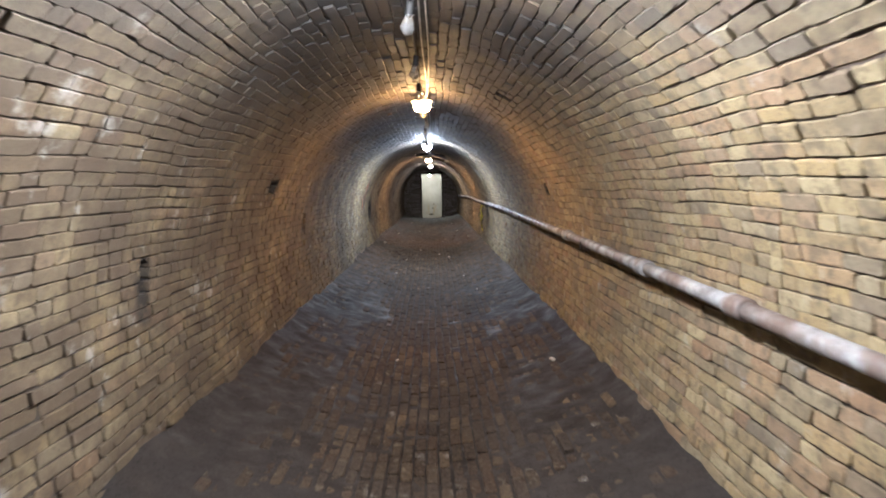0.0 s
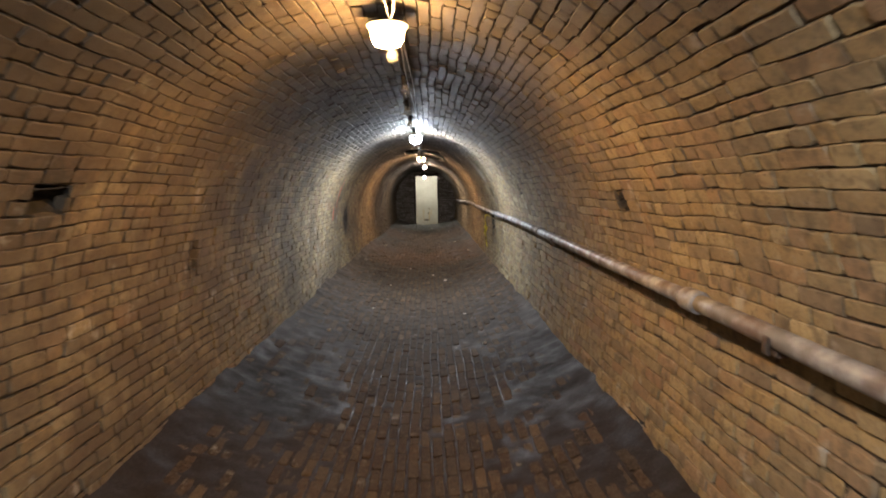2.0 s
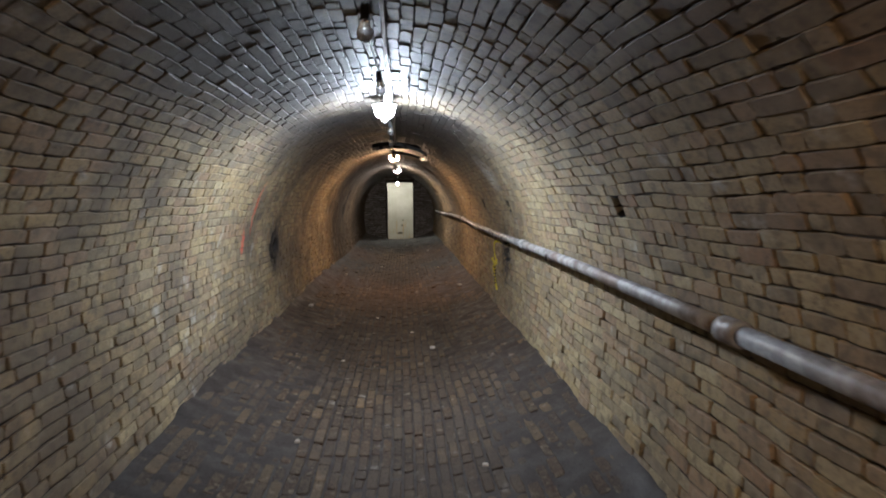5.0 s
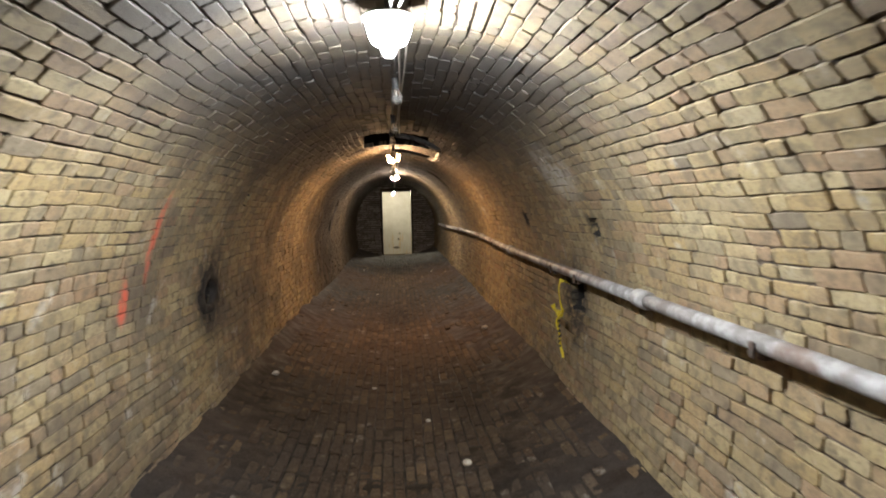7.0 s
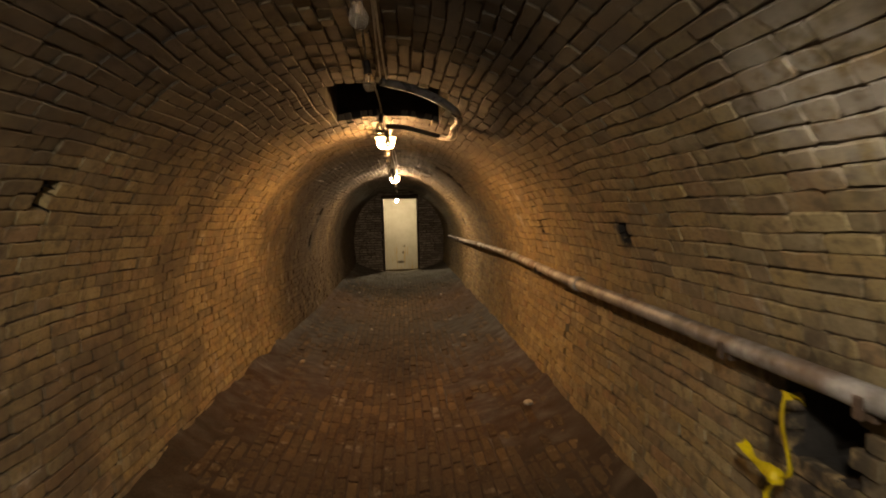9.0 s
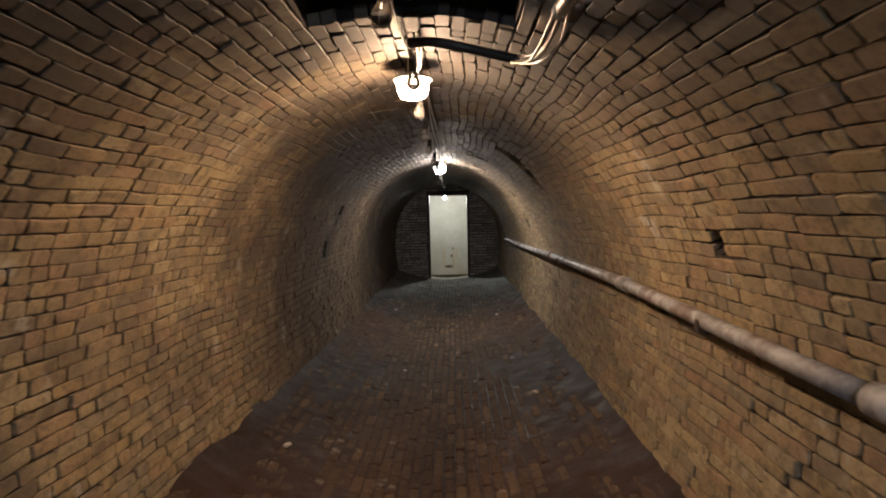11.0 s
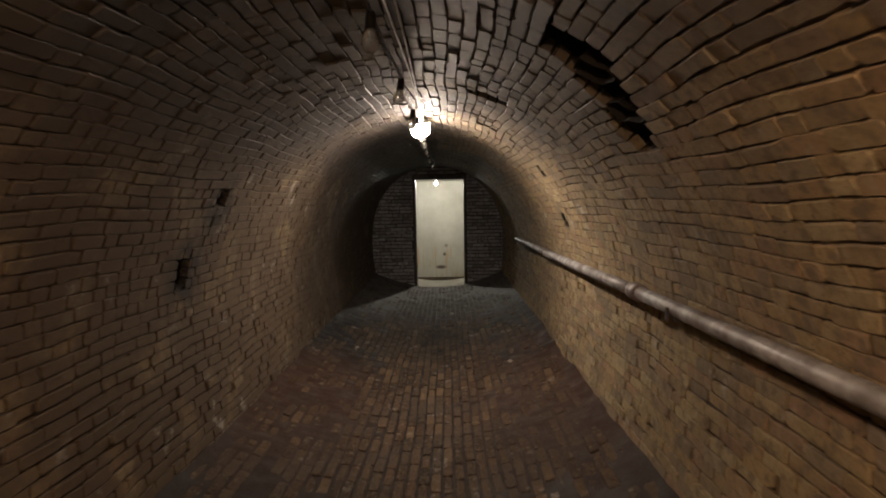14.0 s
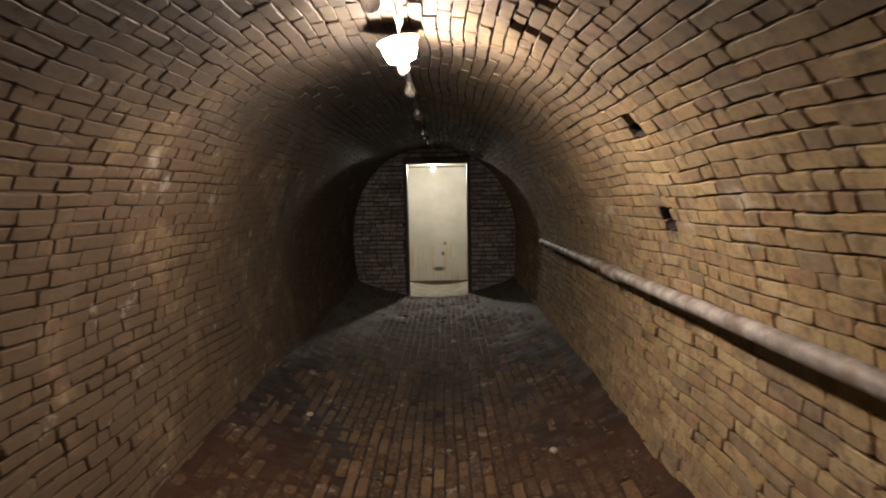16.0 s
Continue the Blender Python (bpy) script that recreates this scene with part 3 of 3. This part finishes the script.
def collar(cs, cy, inner, outer):
    """A rough ring of blackened mortar round a hole."""
    bm = bmesh.new()
    n, rings = 28, []
    for f, d in ((1.0, -0.03), (1.08, 0.004), (1.3, 0.013), (1.7, 0.012), (2.0, 0.003), (2.06, -0.02)):
        ring = []
        for k in range(n):
            a = 2 * math.pi * k / n
            g = (f - 1) * (1 + 0.22 * math.sin(3 * a + 1) + 0.15 * math.sin(7 * a))
            u, v = (inner[0] + (outer[0] - inner[0]) * g) * math.cos(a), (inner[1] + (outer[1] - inner[1]) * g) * math.sin(a)
            ring.append(bm.verts.new(tuple(surface(np.array(cs + u), np.array(cy + v), d + 0.003 * math.sin(5 * a + f * 9)))))
        rings.append(ring)
    for p, q in zip(rings, rings[1:]):
        for k in range(n):
            bm.faces.new((p[k], p[(k + 1) % n], q[(k + 1) % n], q[k]))
    bmesh.ops.recalc_face_normals(bm, faces=bm.faces[:])
    return bm


PARGE = mottled("blackened_mortar", (0.026, 0.021, 0.018), (0.010, 0.009, 0.008), 14, 0.85, 0.008)
tagged(link("trim_hole_collar", collar(s_at(-1.3, 1.04), 12.45, (0.085, 0.10), (0.155, 0.20)), PARGE, smooth=True), "blackened mortar collar round a hole in the brickwork", "collar", kind="structure")


def hatch_shaft():
    bm = bmesh.new()
    s0, s1, y0, y1 = HATCH
    n = 10
    edge = [(s0 + (s1 - s0) * k / n, y0) for k in range(n)] + [(s1, y0 + (y1 - y0) * k / n) for k in range(n)]
    edge += [(s1 - (s1 - s0) * k / n, y1) for k in range(n)] + [(s0, y1 - (y1 - y0) * k / n) for k in range(n)]
    low = [bm.verts.new(tuple(surface(np.array(u), np.array(v), -0.005))) for u, v in edge]
    top = [bm.verts.new((p.co.x, p.co.y, 3.3)) for p in low]
    for k in range(len(edge)):
        j = (k + 1) % len(edge)
        bm.faces.new((low[k], low[j], top[j], top[k]))
    bm.faces.new(top)
    return bm


tagged(link("trim_hatch_shaft", hatch_shaft(), SHAFT), "open shaft rising through the tunnel crown, lining coloured black for shade", "shaft", kind="structure")


# ---- floor ----
dust, dust2, dust3 = Waves(41, 0.5), Waves(42, 1.8), Waves(43, 0.16)


def dirt_place(u, v):
    cover = -0.0068 + 0.0022 * dust(u, v) + 0.0016 * dust2(u, v) + 0.0030 * dust3(u, v)
    cover = cover + 0.0088 * np.clip((np.abs(u - XC) - 0.36 - 0.10 * dust2(u * 2, v * 1.3)) / 0.4, 0, 1) + 0.0022 * np.clip((9 - v) / 3, 0, 1)
    cover = cover + 0.007 * np.exp(-((u + 0.1) / 0.32) ** 2 - ((v - 11.7) / 0.75) ** 2) + 0.004 * np.clip((v - 24) / 2, 0, 1)
    heap = np.clip((np.abs(u - XC) - 1.06) / 0.2, 0, 1) ** 1.5
    cover = cover + heap * np.clip(0.028 + 0.018 * dust(u * 0.4, v) + 0.014 * dust2(v, u), 0.0, 0.07)
    return np.stack([u, v, floor_z(u, v) + cover], -1)


floor_me = grid_mesh("floor", np.linspace(-1.5, 1.45, 110), np.linspace(Y0, 30.05, 1130), dirt_place)
floor = tagged(link("floor", floor_me, DIRT, smooth=True), "dished brick floor under brown trodden dirt", "floor", kind="structure")


def floor_place(u, v, d):
    x = -u + 0.008 * wander_s(u, v * 0.8)
    return np.stack([x, v + 0.004 * wander_y(u * 3, v), floor_z(x, v) + d], -1)


rows_f = lay(-1.21, 1.27, Y0, 27.6, 0.068, 0.205, 24, 0.05)
rows_f[:, 2] -= 0.003
rows_f[:, 4] = np.abs(rows_f[:, 4]) * 1.2 - 0.002


# ---- end wall with the doorway ----
DOOR_L, DOOR_R, DOOR_H = -0.45, 0.455, 2.03
rows_n = []
EN = Waves(51, 0.6)
inside = np.c_[SEC[:, 0], SEC[:, 1]]


def half_width(z):
    west = inside[: len(inside) // 2]
    east = inside[len(inside) // 2:]
    return np.interp(z, west[:, 1], west[:, 0]), np.interp(z, east[::-1, 1], east[::-1, 0])


r_end = np.random.default_rng(61)
z_row, k_row = 0.02, 0
while z_row < 2.24:
    l, r_ = half_width(z_row + 0.03)
    spans = [(l - 0.05, DOOR_L - 0.05), (DOOR_R + 0.05, r_ + 0.05)] if z_row < DOOR_H + 0.05 else [(l - 0.05, r_ + 0.05)]
    for a, b in spans:
        x = a - (0.1 if k_row % 2 else 0.0)
        while x < b:
            run = 0.212 * (0.5 if r_end.random() < 0.12 else r_end.uniform(0.93, 1.05))
            p, q = max(x, a), min(x + run, b)
            if q - p > 0.03:
                rows_n.append((z_row + 0.0325, (p + q) / 2, 0.0325 - r_end.uniform(0.005, 0.008), (q - p) / 2 - r_end.uniform(0.003, 0.006), r_end.normal(0, 0.003)))
            x += run
    z_row += 0.066
    k_row += 1
rows_n = np.array(rows_n)


def end_place(u, v, d):
    return np.stack([v, Y1 - 0.012 - d + 0.003 * EN(u, v), u + 0.004 * EN(v, u * 2)], -1)


def end_backing():
    bm = bmesh.new()
    for b in ((-1.75, DOOR_L - 0.045, Y1, Y1 + 0.22, -0.2, 2.75), (DOOR_R + 0.045, 1.7, Y1, Y1 + 0.22, -0.2, 2.75), (DOOR_L - 0.045, DOOR_R + 0.045, Y1, Y1 + 0.22, DOOR_H + 0.045, 2.75)):
        c = bmesh.ops.create_cube(bm, size=1)["verts"]
        for v in c:
            v.co = Vector(((b[0] + b[1]) / 2 + v.co.x * (b[1] - b[0]), (b[2] + b[3]) / 2 + v.co.y * (b[3] - b[2]), (b[4] + b[5]) / 2 + v.co.z * (b[5] - b[4])))
    return bm


wall_north = tagged(link("wall_north", end_backing(), MORTAR), "dark grimy brick end wall with a doorway", "wall", kind="structure")
tagged(link("wall_south", box_bm(-1.7, 1.7, Y0 - 0.2, Y0, -0.2, 2.75), SHELL), "plain masonry closing the tunnel behind", "wall", kind="structure")

door_1 = base("door_1", "open doorway with a dark steel frame and no leaf", "doorway", kind="structure")
part("jamb", box_bm(DOOR_L - 0.05, DOOR_L, Y1 - 0.05, Y1 + 0.225, -0.05, DOOR_H, 0.004), BLACK_STEEL, door_1)
part("jamb", box_bm(DOOR_R, DOOR_R + 0.05, Y1 - 0.05, Y1 + 0.225, -0.05, DOOR_H, 0.004), BLACK_STEEL, door_1)
part("lintel", box_bm(DOOR_L - 0.05, DOOR_R + 0.05, Y1 - 0.05, Y1 + 0.225, DOOR_H + 0.001, DOOR_H + 0.05, 0.004), BLACK_STEEL, door_1)

# the cross passage beyond
YB = 30.0
tagged(link("wall_passage", box_bm(-2.6, 2.6, YB, YB + 0.2, -0.20, 2.3), PLASTER), "stained white plaster wall beyond the doorway", "wall", kind="structure")
tagged(link("baseboard_passage", box_bm(-2.6, 2.6, YB - 0.012, YB + 0.2, -0.44, -0.201), BASE_BAND), "brown damp base of the plaster wall", "baseboard", kind="structure")
tagged(link("ceiling_passage", box_bm(-2.6, 2.6, Y1 + 0.22, YB, 2.11, 2.25), PLASTER), "white plaster passage ceiling", "ceiling", kind="structure")
tagged(link("wall_passage_west", box_bm(-2.75, -2.6, Y1 + 0.0, YB + 0.2, -0.4, 2.75), PLASTER), "white plaster passage end wall", "wall", kind="structure")
tagged(link("wall_passage_east", box_bm(2.6, 2.75, Y1 + 0.0, YB + 0.2, -0.4, 2.75), PLASTER), "white plaster passage end wall", "wall", kind="structure")
tagged(link("ground", box_bm(-3, 3, Y0 - 0.5, 30.3, -0.7, -0.45), SHELL), "packed earth under the tunnel floor", "ground", kind="structure")


CONCRETE = mottled("dusty_concrete", (0.34, 0.32, 0.27), (0.24, 0.22, 0.18), 5, 0.8)
slab = grid_mesh("floor_passage", np.linspace(-1.4, 1.4, 30), np.linspace(26.82, 30.0, 34), lambda u, v: np.stack([u, v, floor_z(u, v) + 0.012 + 0.003 * dust(u, v)], -1), lambda u, v: (v > 27.2) | (np.abs(u) < 0.44))
tagged(link("floor_passage", slab, CONCRETE, smooth=True), "pale dusty concrete floor beyond the doorway", "floor", kind="structure")


# ---- pipe along the eastern wall ----
PIPE_X, PIPE_Z, PIPE_R, PIPE_END = 1.118, 1.08, 0.033, 24.1


def pipe_x(y):
    return PIPE_X + 0.006 * math.sin(y * 0.9)


def pipe_z(y):
    return float(np.interp(y, (-3, 1.5, 3.0, 4.7, 9.7, 14.6, 16.6, 18.9, 21.5, 24.1), PIPE_LEVELS))


PIPE_LEVELS = (1.0, 1.018, 1.042, 1.07, 1.118, 1.115, 1.15, 1.135, 1.093, 1.07)
pipe = base("water_pipe", "worn grey-painted steel pipe rusting along the brick wall", "pipe")
JOINTS = [-3.0, -0.4, 2.12, 3.06, 4.74, 7.9, 11.1, 14.3, 16.4, 18.9, 21.5, PIPE_END]
for a, b in zip(JOINTS, JOINTS[1:]):
    pts = [(pipe_x(y), y, pipe_z(y)) for y in np.linspace(a, b, 7)]
    part("pipe_length", tube_mesh("pipe_length", pts, PIPE_R, 18), PIPE, pipe, smooth=True)
    if a > 0:
        bm = lathe_bm([(PIPE_R + 0.001, -0.06), (PIPE_R + 0.011, -0.055), (PIPE_R + 0.012, -0.01), (PIPE_R + 0.009, 0.0), (PIPE_R + 0.012, 0.01), (PIPE_R + 0.011, 0.055), (PIPE_R + 0.001, 0.06)], 18, "y")
        bm.transform(Matrix.Translation((pipe_x(a), a, pipe_z(a))))
        part("coupling", bm, PIPE, pipe, "thick screwed pipe coupling", smooth=True)
for y in (1.2, 4.2, 7.2, 10.2, 12.05, 12.62, 15.3, 18.4, 21.75, 23.9):
    bm = box_bm(pipe_x(y) - 0.01, 1.26, y - 0.014, y + 0.014, pipe_z(y) - PIPE_R - 0.02, pipe_z(y) - PIPE_R + 0.004, 0.003)
    strap = box_bm(pipe_x(y) - PIPE_R - 0.008, pipe_x(y) - PIPE_R + 0.002, y - 0.014, y + 0.014, pipe_z(y) - PIPE_R - 0.012, pipe_z(y) + 0.01, 0.003)
    me = bpy.data.meshes.new("t")
    strap.to_mesh(me)
    strap.free()
    bm.from_mesh(me)
    bpy.data.meshes.remove(me)
    part("bracket", bm, IRON, pipe, "rusty iron hook bracket")


# ---- lamps ----
CROWN = ZS + RISE


def bowl_lamp(y, colour, strength):
    lamp = base("ceiling_lamp", "lit white bowl lamp on the cable under the crown", "lamp", "bowl lamps along the crown", at=(-0.055, y, 0))
    z = 2.200
    bm = lathe_bm([(0.071, z - 0.040), (0.075, z - 0.022), (0.077, z - 0.012), (0.084, z - 0.002), (0.087, z + 0.002)], 24, close=False)
    part("bowl_rim", bm, glow("dim_bowl_rim", colour, strength * 0.03), lamp, "flared frosted glass rim", smooth=True)
    bm = lathe_bm([(0.056, z - 0.076), (0.066, z - 0.056), (0.071, z - 0.040)], 24, close=False)
    part("bowl", bm, glow("lit_bowl_wall", colour, strength), lamp, "glowing frosted glass bowl", smooth=True)
    bm = lathe_bm([(0.004, z - 0.084), (0.026, z - 0.083), (0.044, z - 0.080), (0.056, z - 0.076)], 24)
    part("bowl_tip", bm, glow("lit_bowl", colour, strength * 0.5), lamp, "glowing bottom of the bowl", smooth=True)
    bm = lathe_bm([(0.084, z + 0.0026), (0.091, z + 0.001), (0.092, z + 0.006), (0.06, z + 0.016), (0.03, z + 0.018), (0.028, z + 0.028), (0.018, z + 0.030)], 24)
    part("cap", bm, CAP, lamp, "grey enamel cap", smooth=True)
    part("stem", lathe_bm([(0.014, z + 0.028), (0.014, CROWN + 0.03)], 12), PLASTIC, lamp)
    return lamp


for y, colour, strength in LAMPS:
    lamp = bowl_lamp(y, colour, strength)
    if y > 20:  # added tilt on the last one, to send less light west
        lamp.matrix_basis = Matrix.Translation((-0.055, y, 2.25)) @ pose(0, 0, 0, 0, -11, 0) @ Matrix.Translation((0, 0, -2.25))


def bulb_rows(z, k=1.0):
    return [(0.004 * k, z - 0.062 * k), (0.013 * k, z - 0.060 * k), (0.0205 * k, z - 0.051 * k), (0.0235 * k, z - 0.040 * k), (0.021 * k, z - 0.028 * k), (0.015 * k, z - 0.014 * k), (0.0125 * k, z)]


string = base("string_lights", "string of clear unlit bulbs hanging from a black cable", "string lights")
BULBS = [1.5, 2.45, 3.4, 4.3, 5.3, 6.25, 7.19, 8.2, 9.3, 10.47, 11.33, 12.48, 13.30, 14.55, 15.35, 16.0, 16.91, 17.9, 18.9, 19.8, 20.66, 21.23, 22.19, 23.48, 24.57]


def wire_z(y):
    k = min(abs(y - b) for b in BULBS)
    return CROWN - 0.045 - 0.012 * math.cos(min(k, 0.5) / 0.5 * math.pi / 2) + 0.004 * math.sin(y * 5)


def wire_x(y):
    return -0.05 + 0.012 * math.sin(y * 1.3) + 0.006 * math.sin(y * 4.1)


pts = [(wire_x(y), y, wire_z(y)) for y in np.arange(-2.9, 26.95, 0.12)]
part("cable", tube_mesh("cable", pts, 0.0055, 6), PLASTIC, string, "black rubber cable", smooth=True)
r_b = random.Random(5)
for y in BULBS:
    z = wire_z(y) - 0.004
    tilt = pose(0, 0, 0, r_b.uniform(-9, 9), r_b.uniform(-9, 9), 0)
    here = Matrix.Translation((wire_x(y), y, z)) @ tilt
    bm = lathe_bm([(0.008, 0.008), (0.014, 0.004), (0.0165, -0.012), (0.0165, -0.040), (0.019, -0.044), (0.019, -0.050), (0.013, -0.052)], 12)
    bm.transform(here)
    socket = part("socket", bm, PLASTIC, string, "black bulb socket", smooth=True)
    bm = lathe_bm(bulb_rows(-0.046, 1.25), 14)
    bm.transform(here)
    part("bulb", bm, GLASS, socket, "clear glass bulb", smooth=True)

for dx, ph, rad in ((0.035, 0.0, 0.0045), (0.055, 2.0, 0.0045)):
    flex = base("supply_wire", "thin white supply wire stapled along the crown", "wire", "white wires along the crown")
    runs = [[], []]
    for y in np.arange(-2.9, 20.75, 0.12):
        if 13.8 < y < 15.1:
            continue
        dip = sum(0.03 * math.exp(-((y - ly + 0.22) / 0.16) ** 2) for ly, _, _ in LAMPS)
        runs[int(y > 14)].append((-0.05 + dx * (1 - 0.75 * sum(math.exp(-((y - ly) / 0.2) ** 2) for ly, _, _ in LAMPS)) + 0.008 * math.sin(y * 1.7 + ph), y, CROWN - 0.030 - 0.01 * math.sin(y * 2.3 + ph) - dip))
    for pts in runs:
        part("flex", tube_mesh("flex", pts, rad, 6), WIRE, flex, smooth=True)

# conduit sleeve round the open hatch
sleeve = base("conduit_sleeve", "black conduit sleeve with loose wires bent round the open hatch", "conduit")
way = [(-0.02, 13.72, 2.215), (0.10, 13.80, 2.205), (0.24, 13.86, 2.165), (0.36, 13.98, 2.115), (0.405, 14.2, 2.09), (0.40, 14.5, 2.095)]
part("sleeve", tube_mesh("sleeve", spline(way), 0.021, 12), SLEEVE, sleeve, "ribbed dark sleeve", smooth=True)
way2 = [(0.36, 15.06, 2.12), (0.22, 15.09, 2.165), (0.08, 15.10, 2.20), (-0.03, 15.14, 2.215)]
part("sleeve", tube_mesh("sleeve", spline(way2), 0.018, 12), PLASTIC, sleeve, smooth=True)
for k, (dx, dz) in enumerate(((0.0, 0.0), (0.018, -0.012), (-0.016, -0.008), (0.006, 0.014))):
    w = [(0.40 + dx, 14.45, 2.095 + dz), (0.405 + dx * 1.6, 14.68, 2.075 + dz), (0.39 + dx, 14.9, 2.085 + dz), (0.35 + dx, 15.05, 2.118 + dz)]
    part("loose_wire", tube_mesh("loose_wire", spline(w), 0.0055, 6), WIRE if k != 1 else CAP, sleeve, smooth=True)

# bare bulb in the passage
pend = base("pendant_bulb", "bare lit bulb in a socket under the passage ceiling", "lamp", at=(-0.095, 28.7, 0))
part("ceiling_rose", lathe_bm([(0.03, 2.098), (0.03, 2.11)], 8), PLASTIC, pend)
part("socket", lathe_bm([(0.012, 2.098), (0.018, 2.094), (0.018, 2.062), (0.012, 2.057)], 12), PLASTIC, pend, smooth=True)
part("bulb", lathe_bm(bulb_rows(2.057, 1.15), 16), glow("lit_bulb", *PASSAGE_BULB), pend, "glowing frosted bulb", smooth=True)


# ---- barrier tape ----
def ribbon(points, width, twist, point=0.0, thick=0.0012):
    pts = spline(points, 10)
    bm = bmesh.new()
    rows = []
    for i, p in enumerate(pts):
        t = i / (len(pts) - 1)
        d = (pts[min(i + 1, len(pts) - 1)] - pts[max(i - 1, 0)]).normalized()
        a = twist[0] + (twist[1] - twist[0]) * t + 0.35 * math.sin(t * 9)
        side = (Matrix.Rotation(a, 3, d) @ d.cross(Vector((1, 0.2, 0.1)))).normalized()
        nrm = side.cross(d)
        w = width * (0.75 + 0.25 * math.sin(t * 7 + 1)) * (1 - point * t ** 2)
        rows.append([bm.verts.new(p + side * w * f + nrm * (thick * q + 0.004 * math.cos(f * 6))) for f, q in ((-0.5, 0), (0, 0), (0.5, 0), (0.5, 1), (0, 1), (-0.5, 1))])
    for a, b in zip(rows, rows[1:]):
        for k in range(6):
            bm.faces.new((a[k], a[(k + 1) % 6], b[(k + 1) % 6], b[k]))
    bm.faces.new(rows[0][::-1]), bm.faces.new(rows[-1])
    bmesh.ops.recalc_face_normals(bm, faces=bm.faces[:])
    return bm, pts


tape = base("barrier_tape", "knotted yellow barrier tape hanging from the pipe", "tape")
loop = [(1.12, 12.30, 1.03), (1.06, 12.27, 1.06), (1.035, 12.25, 1.00), (1.04, 12.235, 0.92), (1.065, 12.26, 0.85), (1.06, 12.31, 0.82)]
tail = [(1.06, 12.31, 0.82), (1.05, 12.33, 0.76), (1.055, 12.31, 0.68), (1.06, 12.29, 0.60), (1.07, 12.26, 0.53)]
end = [(1.06, 12.32, 0.825), (1.05, 12.38, 0.835), (1.045, 12.45, 0.865)]
for pts, w, tw in ((loop, 0.034, (0.2, 1.3)), (tail, 0.055, (0.75, 1.25)), (end, 0.04, (0.3, 0.9))):
    part("strip", ribbon(pts, w, tw, 0.75 if pts is tail else 0.2)[0], TAPE, tape, smooth=True)
part("knot", lathe_bm([(0.006, 0.80), (0.02, 0.805), (0.024, 0.82), (0.019, 0.838), (0.006, 0.845)], 10), TAPE, tape).location = (1.06, 12.315, 0)
for k in range(6):
    bm = box_bm(-0.017, 0.017, -0.001, 0.001, -0.009, 0.009, 0.0006)
    bm.transform(Matrix.Translation((1.050 + 0.004 * (k % 2), 12.312 - 0.009 * k * 0.6, 0.775 - 0.034 * k)) @ pose(0, 0, 0, 0, 12 * (k % 3) - 12, 42))
    part("print", bm, INK, tape, "faded black print bars")

# ---- rubble on the floor ----
r_s = random.Random(9)
for x, y, size in ((0.19, 24.14, 0.03), (-0.27, 13.4, 0.022), (0.34, 11.8, 0.03), (0.93, 14.9, 0.035), (-1.08, 13.3, 0.03), (-0.6, 9.6, 0.018), (0.5, 9.2, 0.02), (0.72, 21.3, 0.025), (-0.8, 21.9, 0.022),
                   (0.42, 24.6, 0.02), (0.3, 23.9, 0.016), (-0.95, 16.5, 0.025), (0.75, 17.6, 0.03), (-0.4, 18.7, 0.02), (0.15, 12.6, 0.02), (-0.5, 11.4, 0.018), (0.6, 7.8, 0.02), (-0.9, 8.2, 0.022), (0.9, 4.3, 0.025), (-0.3, 4.9, 0.016)):
    bm = bmesh.new()
    bmesh.ops.create_icosphere(bm, subdivisions=2, radius=size)
    for v in bm.verts:
        v.co *= 1 + 0.35 * noise.noise(v.co * 45 + Vector((x, y, 0)))
        v.co.z *= 0.6
    ob = link("stone", bm, STONE)
    tagged(ob, "small pale lump of broken brick on the floor", "stone", "rubble on the floor")
    ob.location = (x, y, float(dirt_place(np.array(x), np.array(y))[2]) + size * 0.42)
    ob.rotation_euler = (0, 0, r_s.uniform(0, 6))

# ---- brick pieces of walls, floor and end wall ----
for parent, rows, y0, place, material, seed, shape in (
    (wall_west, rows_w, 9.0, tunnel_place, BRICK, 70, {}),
    (wall_east, rows_e, 9.0, tunnel_place, BRICK, 90, {}),
    (floor, rows_f, 17.0, floor_place, FLOOR_BRICK, 110, {"cut": 0.012, "edge": 0.005}),
    (wall_north, rows_n, -9.0, end_place, END_BRICK, 130, {"cut": 0.006, "edge": 0.004}),
):
    order = np.argsort(rows[:, 1] if parent is not wall_north else rows[:, 0], kind="stable")
    rows = rows[order]
    mask = pick(rows, y0, 99)
    own, rest = rows[mask], rows[~mask]
    stand_pieces(own, place, material, parent, float(np.median(rows[:, 2])), float(np.median(rows[:, 3])), seed, **shape)
    if len(rest):
        me = brick_mesh("brickwork", rest, place, seed + 1, **shape)
        ob = link("brickwork", me, material, parent)
        tagged(ob, "rows of worn bricks set in dark joints", kind="stuff")
